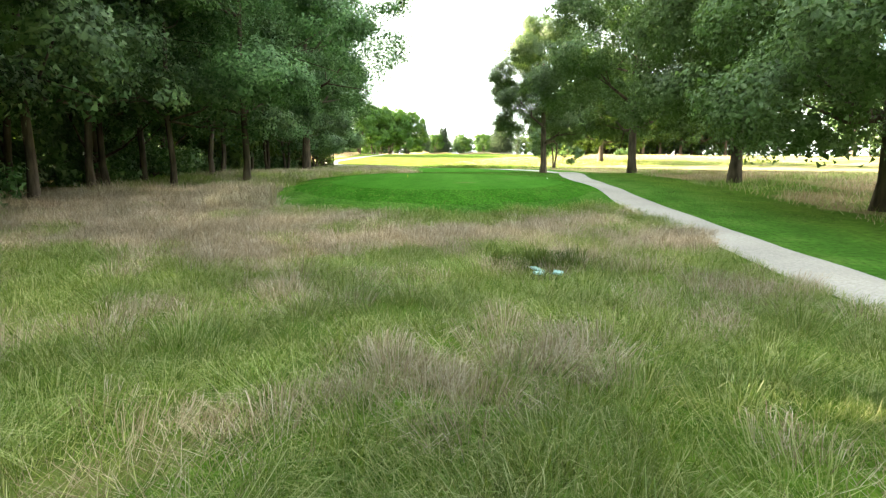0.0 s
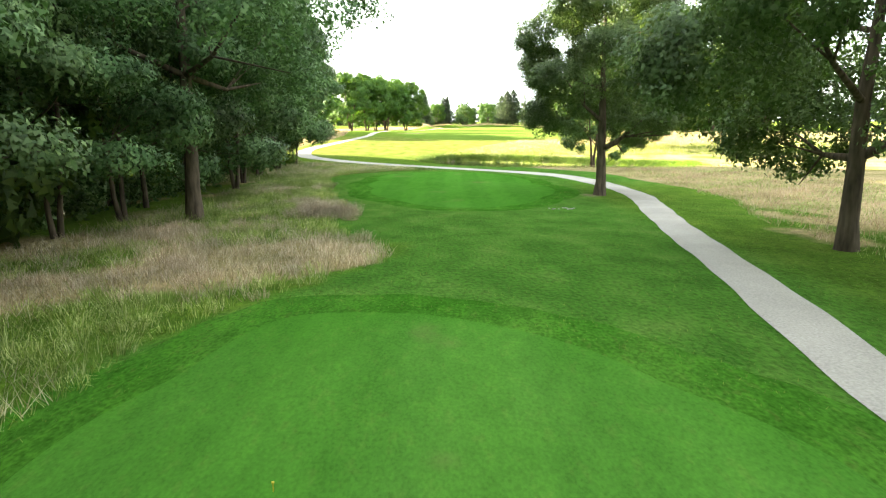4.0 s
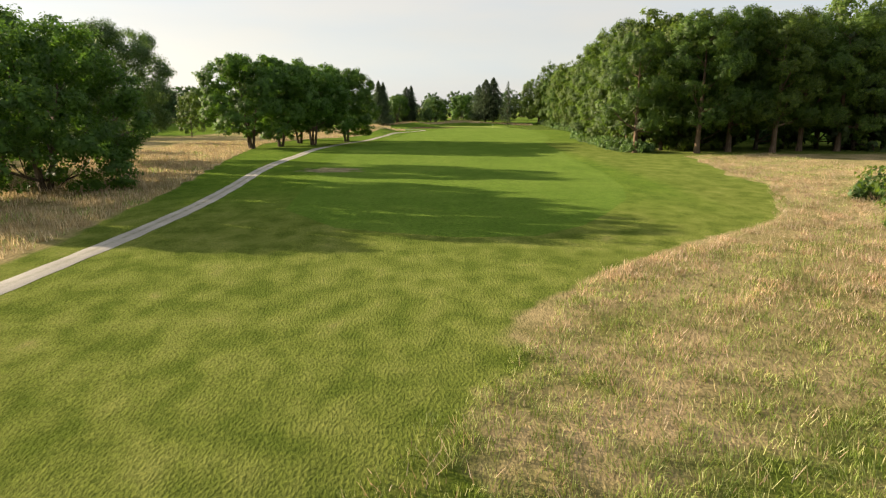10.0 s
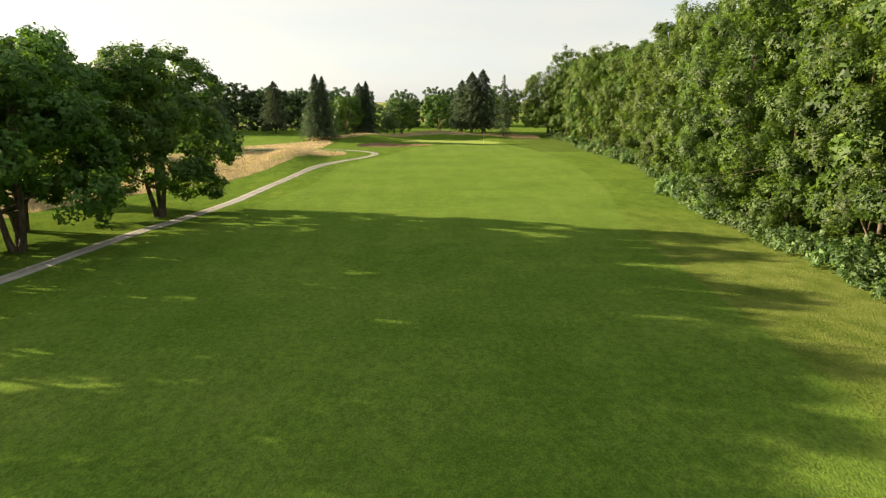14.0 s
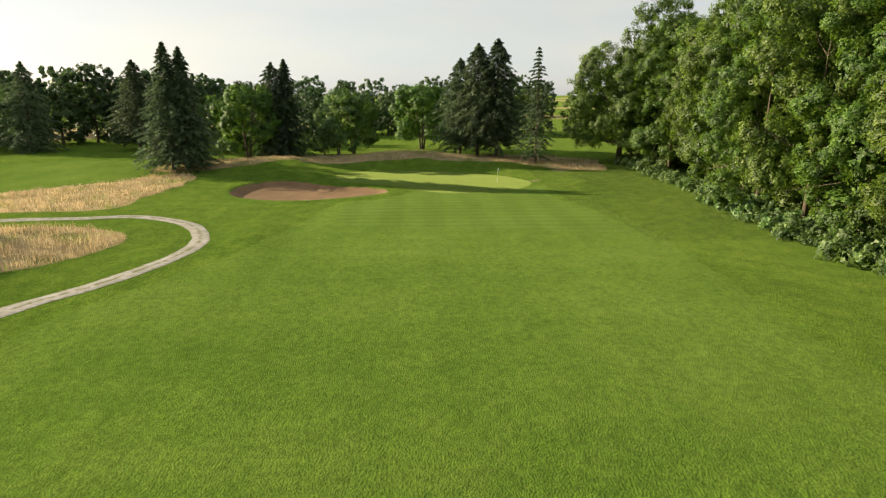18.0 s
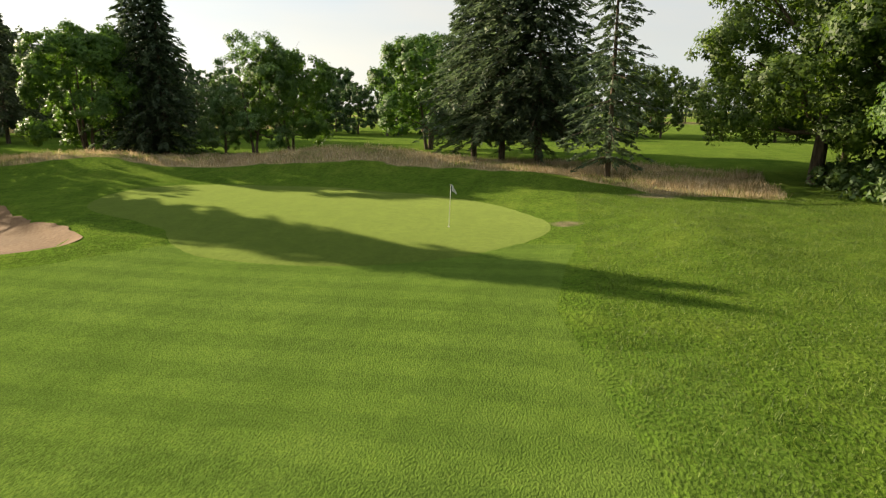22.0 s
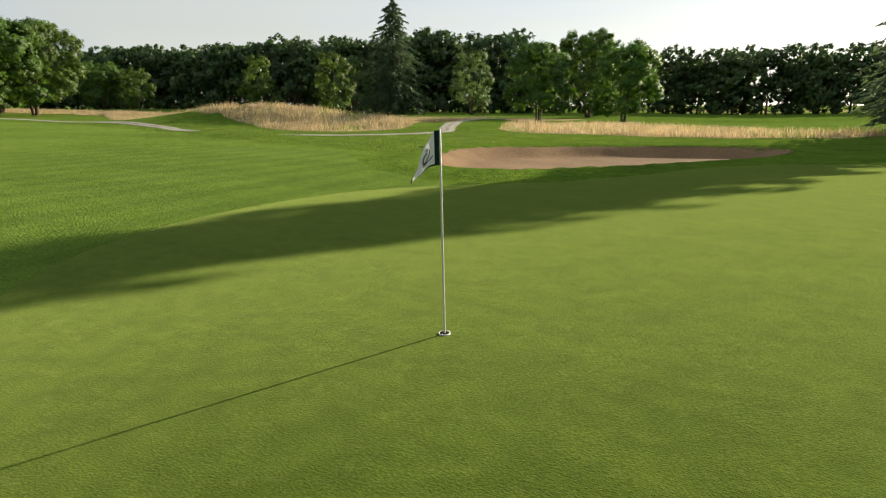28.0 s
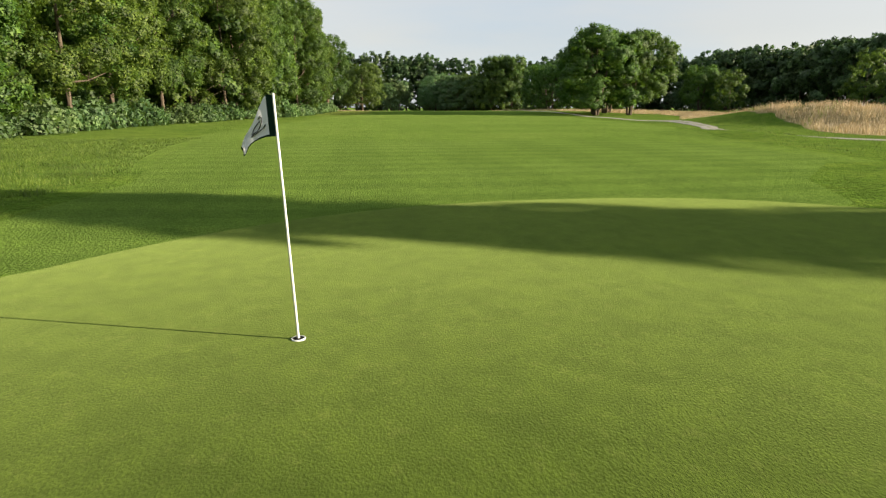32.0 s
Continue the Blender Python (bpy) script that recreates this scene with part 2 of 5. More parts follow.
_n, _l = M_cloth.node_tree.nodes, M_cloth.node_tree.links
_t, _x = _n.new("ShaderNodeBsdfTranslucent"), _n.new("ShaderNodeMixShader")
_t.inputs[0].default_value = (0.8, 0.8, 0.82, 1)
_x.inputs[0].default_value = 0.5
_l.new(_n["Principled BSDF"].outputs[0], _x.inputs[1])
_l.new(_t.outputs[0], _x.inputs[2])
_l.new(_x.outputs[0], _n["Material Output"].inputs["Surface"])
M_yellow = plain_mat("yellow_paint", (0.6, 0.42, 0.03), (0.75, 0.55, 0.06), 30, 0.5, 0.4)
M_red = plain_mat("red_paint", (0.45, 0.03, 0.015), (0.6, 0.06, 0.03), 30, 0.5, 0.4)
M_darkgreen = plain_mat("dark_painted_metal", (0.012, 0.016, 0.014), (0.03, 0.035, 0.03), 20, 0.5, 0.4)
M_wood = plain_mat("weathered_wood", (0.14, 0.11, 0.075), (0.3, 0.24, 0.17), 9.0, 0.85, 0.2, 0.01, (1, 6, 6))
M_hole = plain_mat("hole_shadow_soil", (0.008, 0.008, 0.006), (0.02, 0.018, 0.014), 30, 0.95, 0.05)


def leaf_mat(name, lo, mid, hi, through_c, amount=0.3, rough=0.55, clump=0.55):
    m, n, l, b = mat(name, rough, 0.34)
    g = n.new("ShaderNodeNewGeometry")
    o = n.new("ShaderNodeObjectInfo")
    c = ramp(n, l, g.outputs["Random Per Island"], [(0.0, lo), (0.5, mid), (1.0, hi)])
    h = n.new("ShaderNodeHueSaturation")
    hue = n.new("ShaderNodeMapRange")
    hue.inputs["To Min"].default_value, hue.inputs["To Max"].default_value = 0.475, 0.51
    val = n.new("ShaderNodeMapRange")
    val.inputs["To Min"].default_value, val.inputs["To Max"].default_value = 0.72, 1.25
    l.new(o.outputs["Random"], hue.inputs[0])
    l.new(math_node(n, l, 'FRACT', math_node(n, l, 'MULTIPLY', o.outputs["Random"], 7.31)), val.inputs[0])
    l.new(hue.outputs[0], h.inputs["Hue"])
    l.new(val.outputs[0], h.inputs["Value"])
    tone = ramp(n, l, noise_tex(n, l, clump, 2.0), [(0.33, (0.55, 0.58, 0.55)), (0.5, (1, 1, 1)), (0.68, (1.45, 1.4, 1.25))])
    l.new(mixc(n, l, 0.85, c, tone, 'MULTIPLY'), h.inputs["Color"])
    l.new(h.outputs[0], b.inputs["Base Color"])
    tr = n.new("ShaderNodeBsdfTranslucent")
    l.new(mixc(n, l, 0.5, h.outputs[0], through_c), tr.inputs[0])
    mx = n.new("ShaderNodeMixShader")
    mx.inputs[0].default_value = amount
    l.new(b.outputs[0], mx.inputs[1])
    l.new(tr.outputs[0], mx.inputs[2])
    l.new(mx.outputs[0], n["Material Output"].inputs["Surface"])
    return m


M_oak = leaf_mat("oak_leaves", (0.036, 0.08, 0.025), (0.085, 0.165, 0.053), (0.175, 0.265, 0.115), (0.16, 0.28, 0.02), 0.42)
M_wood_leaf = leaf_mat("woodland_leaves", (0.022, 0.052, 0.008), (0.054, 0.11, 0.015), (0.118, 0.192, 0.031), (0.16, 0.27, 0.02), 0.42)
M_lime = leaf_mat("lime_green_leaves", (0.034, 0.09, 0.012), (0.056, 0.138, 0.02), (0.095, 0.195, 0.03), (0.16, 0.31, 0.02), 0.42)
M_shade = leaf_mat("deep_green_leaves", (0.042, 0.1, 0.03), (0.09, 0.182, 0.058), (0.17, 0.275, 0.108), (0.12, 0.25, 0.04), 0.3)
M_far = leaf_mat("far_wood_leaves", (0.022, 0.052, 0.016), (0.048, 0.098, 0.03), (0.095, 0.165, 0.055), (0.08, 0.16, 0.03), 0.36)
M_spruce = leaf_mat("spruce_needles", (0.038, 0.066, 0.034), (0.076, 0.12, 0.06), (0.14, 0.195, 0.1), (0.1, 0.15, 0.06), 0.46, 0.6)
M_straw = leaf_mat("straw_blades", (0.22, 0.165, 0.08), (0.54, 0.41, 0.245), (0.78, 0.67, 0.5), (0.5, 0.36, 0.16), 0.35, 0.7)
M_hay = leaf_mat("bleached_blades", (0.2, 0.165, 0.085), (0.51, 0.42, 0.28), (0.82, 0.74, 0.59), (0.5, 0.4, 0.22), 0.35, 0.7)
M_blade = leaf_mat("green_blades", (0.045, 0.105, 0.012), (0.175, 0.275, 0.05), (0.58, 0.6, 0.3), (0.28, 0.36, 0.05), 0.42, 0.7)
M_reed = leaf_mat("pond_edge_blades", (0.045, 0.09, 0.012), (0.08, 0.15, 0.02), (0.16, 0.22, 0.04), (0.2, 0.3, 0.04), 0.35, 0.6)

M_rough = leaf_mat("long_rough_blades", (0.03, 0.07, 0.007), (0.072, 0.135, 0.014), (0.18, 0.25, 0.05), (0.2, 0.3, 0.04), 0.35, 0.6)
M_water, _n, _l, _b = mat("pond_water", 0.04, 0.5)
_b.inputs["Base Color"].default_value = (0.006, 0.009, 0.008, 1)
bump(_n, _l, _b, noise_tex(_n, _l, 1.2, 3.0), 0.06, 0.02)


# ---------------------------------------------------------------- mesh helpers
def mesh(name, verts, faces, material, smooth=False, normals=None):
    me = bpy.data.meshes.new(name)
    verts, faces = np.asarray(verts, dtype=np.float32), np.asarray(faces, dtype=np.int32)
    k = faces.shape[1]
    me.vertices.add(len(verts))
    me.vertices.foreach_set("co", verts.ravel())
    me.loops.add(faces.size)
    me.loops.foreach_set("vertex_index", faces.ravel())
    me.polygons.add(len(faces))
    me.polygons.foreach_set("loop_start", np.arange(0, faces.size, k, dtype=np.int32))
    me.polygons.foreach_set("loop_total", np.full(len(faces), k, dtype=np.int32))
    if smooth:
        me.polygons.foreach_set("use_smooth", np.ones(len(faces), dtype=bool))
    me.update(calc_edges=True)
    if normals is not None:
        me.normals_split_custom_set_from_vertices(normals.tolist())
    me.materials.append(material)
    return me


def part(name, me, parent, label=""):
    ob = new(name, me)
    ob.parent = parent
    return tagged(ob, label) if label else ob


def bm_mesh(name, bm, material, smooth=False):
    me = bpy.data.meshes.new(name)
    bm.to_mesh(me)
    bm.free()
    me.materials.append(material)
    if smooth:
        me.polygons.foreach_set("use_smooth", np.ones(len(me.polygons), dtype=bool))
    return me


def tubes(paths, sides=7):
    """Tapered tubes: each path is a list of (point, radius)."""
    vs, fs = [], []
    for path in paths:
        base = len(vs)
        pts = [Vector(p) for p, _ in path]
        for i, (p, r) in enumerate(path):
            d = (pts[min(i + 1, len(pts) - 1)] - pts[max(i - 1, 0)]).normalized()
            a = d.orthogonal().normalized()
            c = d.cross(a)
            for s in range(sides):
                w = 2 * math.pi * s / sides
                vs.append(pts[i] + (a * math.cos(w) + c * math.sin(w)) * r)
        for i in range(len(path) - 1):
            for s in range(sides):
                q = base + i * sides
                fs.append((q + s, q + (s + 1) % sides, q + sides + (s + 1) % sides, q + sides + s))
    return vs, fs


def inside(poly, x, y):
    px, py = np.array(poly, dtype=float).T
    res = np.zeros(x.shape, dtype=bool)
    j = len(px) - 1
    for i in range(len(px)):
        cross = ((py[i] > y) != (py[j] > y)) & (x < (px[j] - px[i]) * (y - py[i]) / (py[j] - py[i] + 1e-12) + px[i])
        res ^= cross
        j = i
    return res


def star(poly, centre):
    """Radius against angle of an outline seen from its middle, smoothed."""
    p = np.array(poly, dtype=float) - centre
    a, r = np.arctan2(p[:, 1], p[:, 0]), np.hypot(p[:, 0], p[:, 1])
    o = np.argsort(a)
    a, r = a[o], r[o]
    grid = np.linspace(-np.pi, np.pi, 361)
    v = np.interp(grid, np.r_[a - 2 * np.pi, a, a + 2 * np.pi], np.r_[r, r, r])
    k = np.hanning(17)
    v = np.convolve(np.r_[v[-41:-1], v, v[1:41]], k / k.sum(), 'same')[40:-40]
    return grid, v


def star_s(shape, centre, x, y):
    d, a = np.hypot(x - centre[0], y - centre[1]), np.arctan2(y - centre[1], x - centre[0])
    r = np.interp(a, shape[0], shape[1])
    return d / r, d - r


def smooth01(v):
    v = np.clip(v, 0, 1)
    return v * v * (3 - 2 * v)


def wobble(x, y, size, seed=0.0):
    return (np.sin(x / size + 1.3 * seed) * np.cos(y / size * 0.83 + seed) + np.sin((x * 0.6 - y * 0.8) / size * 1.7 + 2.1 * seed)
            + 0.6 * np.sin((x * 0.9 + y * 0.5) / size * 3.1 + seed)) / 2.6


# ---------------------------------------------------------------- the plan
PROFILE_Y = [-60, -22, -5, 10, 20, 50, 70, 90, 120, 165, 200, 250, 300, 330, 350, 365, 450]
PROFILE_Z = [-0.6, -0.6, 0.1, 0.1, -0.5, -0.65, -0.6, 0.35, 0.9, 1.1, 0.7, 0.2, 0.2, 0.1, 0.7, 1.1, 1.0]
WATER_Z = -1.6
POND = [(-1.9, 66.2), (-0.9, 70.2), (0.5, 73.2), (3.6, 74.4), (8.2, 73.0), (12.8, 70.5), (16.8, 68.4), (20, 66.6), (27, 62), (30, 58.5), (27.5, 54.8), (20, 54.6), (15, 55.6),
        (10.8, 56.6), (6.6, 57.5), (3.9, 58.9), (1.6, 60.5), (-0.4, 62.6)]
POND_C = (12.5, 64.0)
GREEN = [(27.8, 324.4), (31.3, 323.8), (34.7, 324.2), (36.5, 325), (39.3, 327.4), (41.0, 330), (42.0, 332.5), (42.0, 334.7), (40.5, 337.3), (37.2, 341.2),
         (30.5, 343.9), (22, 345.2), (17.5, 345.2), (13.4, 343.4), (12.6, 340.3), (14.8, 334.2), (20.3, 331.1), (23.4, 329.2), (24.8, 327.2)]
GREEN_C = (30.0, 333.5)
BUNKER = [(0.7, 327.5), (2.4, 323.6), (5.5, 321.2), (10.4, 319.0), (14.2, 319.9), (17.2, 321.2), (20, 322.6), (21.7, 324.6), (21.3, 326.5), (19.4, 327.9),
          (15, 330.2), (12, 332.0), (9.5, 334.1), (5.6, 335.4), (2.2, 333.6), (0.9, 330.5)]
BUNKER_C = (11.0, 326.2)
TEE_BACK = [(-3.0, -12.7), (-2.3, -14.2), (-0.4, -15.3), (0.9, -15.4), (2.3, -14.8), (3.8, -13.4), (4.4, -12), (4.9, -8), (3.8, -3.4), (2.0, -1), (0.2, 0),
            (-2.4, 0), (-3.3, -3), (-3.4, -8)]
TEE_BACK_C = (1.0, -7.0)
TEE_FRONT = [(-4.3, 34.4), (-4.2, 39.5), (-2.2, 41.6), (1.2, 42.5), (3.6, 41.1), (5.3, 39.1), (6.2, 36.9), (6.6, 32), (6.2, 24), (5.1, 21.1),
             (3, 19.5), (0.2, 19.7), (-2.2, 23), (-4, 29)]
TEE_FRONT_C = (1.2, 31.0)
SH_POND, SH_GREEN, SH_BUNKER = star(POND, POND_C), star(GREEN, GREEN_C), star(BUNKER, BUNKER_C)
SH_TEE1, SH_TEE2 = star(TEE_BACK, TEE_BACK_C), star(TEE_FRONT, TEE_FRONT_C)
# Knolls: x, y, height, half lengths, turn in degrees
KNOLLS = [(2, 350.5, 1.25, 8, 4.5, 10), (24, 356, 1.6, 10, 4.5, -5), (-10, 346, 0.4, 8, 4, 0), (38, 350.5, 0.6, 8, 3.5, -25), (10.5, 299, 0.45, 2.6, 7, 10),
          (-10.5, 281, 2.1, 5.5, 17, 4), (-24, 268, 0.8, 6, 14, 10), (48.5, 331, 0.5, 3, 7, 0), (-22, 305, 0.7, 10, 5, 20), (7.5, 327, -0.62, 9.5, 7.5, 0)]
PATH = [(4.5, -60), (5.2, -40), (6.3, -26), (6.5, -20), (6.5, -14), (6.5, -9.5), (6.7, -5), (7.4, 0), (8.9, 9), (10.3, 16), (11.5, 21.5), (12.3, 26), (12.3, 31), (11.5, 36.6),
        (9.5, 41.6), (4.6, 46.4), (-2.4, 52.4), (-8.4, 57.6), (-13.0, 62.4), (-16.6, 67.5), (-18.7, 74), (-19.0, 81), (-17.4, 91), (-15.9, 102), (-15.3, 113),
        (-15.7, 124), (-16.5, 138), (-16.6, 148), (-16.4, 156), (-16.1, 166), (-16.0, 178), (-15.2, 190), (-12.9, 206), (-10.7, 215), (-8.2, 228), (-6.6, 243), (-4.8, 258),
        (-2.3, 270), (0.9, 280), (3.9, 285.4), (6.2, 292), (6.3, 298), (3.4, 304.4), (-1.1, 308.0), (-4.9, 308.8), (-10, 306.5), (-18, 304), (-28, 306), (-45, 316)]
DRY = [
    [(-45, -60), (3.6, -60), (4.5, -40), (5.5, -27), (6.0, -20), (6.0, -14.6), (5.2, -14.7), (3.2, -16.5), (1.7, -17.3), (-0.3, -17.5), (-2.8, -17.0), (-4.4, -15.9), (-5.2, -14.2), (-5.4, -11.7),
     (-5.2, -6), (-4.4, -1), (-2.4, 3), (-0.6, 6.1), (-1, 8), (-3, 10), (-4, 14), (-4.5, 20), (-6.4, 26.7), (-7.9, 34.6), (-8.6, 38.1), (-8.1, 41.2),
     (-6.5, 43.1), (-4.4, 45.5), (-0.4, 46.2), (-6, 51), (-14, 57), (-19, 62), (-45, 64)],
    [(-23.5, 66), (-22.1, 78), (-21.6, 88), (-20, 100), (-20.6, 119.8), (-25.1, 157), (-31.5, 208), (-26, 228), (-15, 246), (-12.5, 257), (-10, 265),
     (-7, 276), (-5, 284), (-2, 290), (0, 296), (-1, 301), (-6, 303.5), (-14, 301), (-28, 302), (-60, 305), (-60, 66)],
    [(-11, 311), (-7.5, 313.5), (-8, 322), (-7, 331), (-7, 338), (-9, 342), (-14, 340), (-18, 333), (-25, 328), (-35, 313.5), (-20, 309)],
    [(11, -60), (11.2, -20), (11.5, 0), (13.8, 15), (16.4, 22), (17.2, 33), (14.5, 44), (10.5, 50.5), (7, 55), (9, 62), (4, 70), (0.5, 74.5), (4.6, 80.2), (12.4, 92.7),
     (28.8, 105), (39, 123.7), (41.5, 139), (45.5, 158), (60, 163), (150, 160), (150, -60)],
    [(-16, 342.0), (-10, 342.8), (-2, 346), (4.5, 349.6), (10, 349.9), (18, 352.0), (26, 352.4), (34, 350.6), (43, 349.0), (49, 343.4), (56, 343), (58, 356), (48, 362),
     (30, 364), (0, 362), (-16, 356)],
]
BARE = [(-7.6, 142, 6.0, 4.2), (42.6, 334.4, 1.6, 1.1), (48.0, 343.0, 3.5, 1.2), (6.6, 19, 0.7, 0.5), (9.6, 26, 1.2, 1.0)]


def ground_z(x, y):
    x, y = np.asarray(x, dtype=float), np.asarray(y, dtype=float)
    z = sum(np.interp(y + o, PROFILE_Y, PROFILE_Z) for o in (-8, -4, 0, 4, 8)) / 5
    far = smooth01((np.hypot(x - 5, y - 160) - 260) / 200)
    z = z + 0.10 * wobble(x, y, 9.0, 0.4) * (1 - far) * smooth01((np.abs(y - 330) - 15) / 20)
    for kx, ky, h, a, b, turn in KNOLLS:
        c, s = math.cos(radians(turn)), math.sin(radians(turn))
        u, v = ((x - kx) * c + (y - ky) * s) / a, (-(x - kx) * s + (y - ky) * c) / b
        z = z + h * np.exp(-(u * u + v * v))
    s, d = star_s(SH_GREEN, GREEN_C, x, y)
    level = 0.1 + 0.012 * (y - 332) - 0.004 * (x - 30)
    z = z + (level - z) * (1 - smooth01((d + 0.5) / 5.0))
    s, d = star_s(SH_TEE1, TEE_BACK_C, x, y)
    z = z + (0.2 - z) * (1 - smooth01((d + 0.3) / 3.5))
    s, d = star_s(SH_TEE2, TEE_FRONT_C, x, y)
    z = z + (-0.45 - z) * (1 - smooth01((d + 0.3) / 3.5))
    s, d = star_s(SH_BUNKER, BUNKER_C, x, y)
    z = z + 0.18 * np.exp(-((d - 0.8) / 1.0) ** 2) - 0.42 * (1 - smooth01((d + 1.6) / 1.7))
    s, d = star_s(SH_POND, POND_C, x, y)
    gentle = np.maximum(0.0, -np.sin(np.arctan2(y - POND_C[1], x - POND_C[0]) + 0.25)) ** 0.5
    gentle = np.maximum(gentle, 0.6)
    z = z + (WATER_Z - z) * np.exp(-np.maximum(d, 0) / 2.6) * 0.85 * gentle
    z = z + (WATER_Z - 0.5 - z) * (1 - smooth01((d + 0.9) / (2.3 - 0.6 * gentle)))
    return z


def tan_share(x, y):
    """How far the first meadow is straw-coloured: its west side and one band across it."""
    band = np.exp(-((y + 20.6 + 0.4 * wobble(x, y, 2.0, 1.0)) / 1.5) ** 2)
    west = smooth01((-1.2 - x - 0.25 * (y + 20)) / 2.5) * smooth01((y + 25.5 + 0.3 * x) / 2.5)
    first = 0.27 + 0.55 * np.maximum(band, west) + 0.5 * wobble(x, y, 0.9, 0.7)
    later = 0.3 + 0.45 * np.exp(-((y - 6) / 4.5) ** 2) + 0.3 * smooth01((y - 36) / 6) + 0.55 * wobble(x, y, 1.9, 0.7)
    return np.clip(np.where(y < -10, first, later), 0, 1)


def pond_green(x, y):
    """How far the tall grass round the pond is still green."""
    return np.clip(0.7 * smooth01((92 - y + 0.15 * (x - 10)) / 15) + 0.3 * wobble(x, y, 2.6, 1.9), 0, 0.95) * (y > 60)


def dryness(x, y):
    wx, wy = x + 0.5 * wobble(x, y, 1.3, 2.0), y + 0.5 * wobble(x, y, 1.5, 5.0)
    f = np.zeros(np.shape(x))
    for poly in DRY:
        bend = 1.3 if poly is DRY[3] else 0.0
        g = inside(poly, wx + bend * wobble(x, y, 4.2, 1.1), wy + bend * wobble(x, y, 3.4, 2.6)).astype(float)
        if poly is DRY[0]:
            g = g * tan_share(x, y)
        if poly is DRY[3]:
            g = g * np.where((y < 30) & (x < 17.5), np.clip(0.5 + 0.7 * wobble(x, y, 2.2, 3.3), 0, 1), 1) * (1 - 0.65 * pond_green(x, y))
        f = np.maximum(f, g)
    s, d = star_s(SH_POND, POND_C, x, y)
    f = f * smooth01((d - 0.5) / 1.4)
    f = np.maximum(f, 0.34 * smooth01((y - 72) / 10) * smooth01((112 - y) / 10))
    far = (x < -60) | (x > 150) | (y > 400)
    return np.where(far, np.clip(0.1 + 1.2 * wobble(x, y, 38.0, 3.0), 0, 1), f)


# ---------------------------------------------------------------- ground, water, path
def axis(lo, hi, step, reach):
    core = np.arange(lo, hi + step / 2, step)
    grow, v, d = [], 0.0, step
    while v < reach:
        d *= 1.22
        v += d
        grow.append(v)
    grow = np.array(grow)
    return np.r_[(lo - grow)[::-1], core, hi + grow]


gx = axis(-30, 62, 0.85, 2600)
gy = axis(-46, 370, 0.85, 2600)
X, Y = np.meshgrid(gx, gy)
Z = ground_z(X, Y)
# The turf sheets lie in shallow beds, so that their rims meet the ground
for shape, centre, rim in ((SH_GREEN, GREEN_C, 1.2), (SH_TEE1, TEE_BACK_C, 0.1), (SH_TEE2, TEE_FRONT_C, 0.1)):
    s, d = star_s(shape, centre, X, Y)
    Z = Z - 0.03 * smooth01((-d - rim) / 1.2)

s, d = star_s(SH_BUNKER, BUNKER_C, X, Y)
Z = Z - 0.16 * smooth01((-d - 0.25) / 0.9)


def fairway_edges(y):
    return (np.interp(y, [101, 105, 112, 150, 185, 210, 241, 260, 280, 294, 318], [7, -3, -8, -9.8, -10.2, -8.2, -1.5, -0.5, 4, 11, 16]),
            np.interp(y, [101, 105, 110, 116, 124, 136, 161, 206, 231, 263, 299, 318], [10, 15, 18.5, 22, 24.4, 26.1, 27.8, 33.5, 40, 45.4, 47, 46]))


def apron_edges(y):
    return (np.interp(y, [302.5, 306, 315, 322, 326, 330], [19.0, 16.5, 16.2, 23, 25, 32]), np.interp(y, [302.5, 308, 313, 317, 320, 325, 330], [45.2, 44.6, 43.9, 43.0, 42.3, 42.6, 43.2]))


def bed(x, y, edges, y0, y1):
    e0, e1 = edges(y)
    inner = np.minimum(np.minimum(x - e0, e1 - x), np.minimum(y - y0, y1 - y))
    return 0.03 * smooth01((inner - 1.3) / 1.4)


for edges, y0, y1 in ((fairway_edges, 101, 318), (apron_edges, 304.5, 330)):
    Z = Z - bed(X, Y, edges, y0, y1)
nx, ny = len(gx), len(gy)
idx = np.arange(nx * ny).reshape(ny, nx)
quads = np.stack([idx[:-1, :-1], idx[:-1, 1:], idx[1:, 1:], idx[1:, :-1]], -1).reshape(-1, 4)
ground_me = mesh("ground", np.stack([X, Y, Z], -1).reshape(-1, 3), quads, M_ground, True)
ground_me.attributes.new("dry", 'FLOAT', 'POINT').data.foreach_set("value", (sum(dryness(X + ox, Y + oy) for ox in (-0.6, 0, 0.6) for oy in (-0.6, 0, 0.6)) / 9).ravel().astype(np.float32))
def bareness(x, y):
    v = np.zeros(x.shape)
    for bx, by, ra, rb in BARE:
        v = np.maximum(v, np.clip(1.15 - np.hypot((x - bx) / ra, (y - by) / rb), 0, 1))
    return v


bare = bareness(X, Y)
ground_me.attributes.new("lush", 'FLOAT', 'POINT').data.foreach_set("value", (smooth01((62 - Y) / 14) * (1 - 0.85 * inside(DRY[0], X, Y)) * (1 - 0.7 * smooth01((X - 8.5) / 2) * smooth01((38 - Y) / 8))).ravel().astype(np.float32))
olive = smooth01((Y - 62) / 12) * smooth01((128 - Y) / 26) + 0.85 * smooth01((X - 27) / 4) * smooth01((Y - 105) / 12) * smooth01((225 - Y) / 40)
ground_me.attributes.new("olive", 'FLOAT', 'POINT').data.foreach_set("value", np.clip(olive, 0, 1).ravel().astype(np.float32))
_, d_pond = star_s(SH_POND, POND_C, X, Y)
bare = np.maximum(bare, 0.75 * np.exp(-((d_pond - 0.2) / 0.45) ** 2))
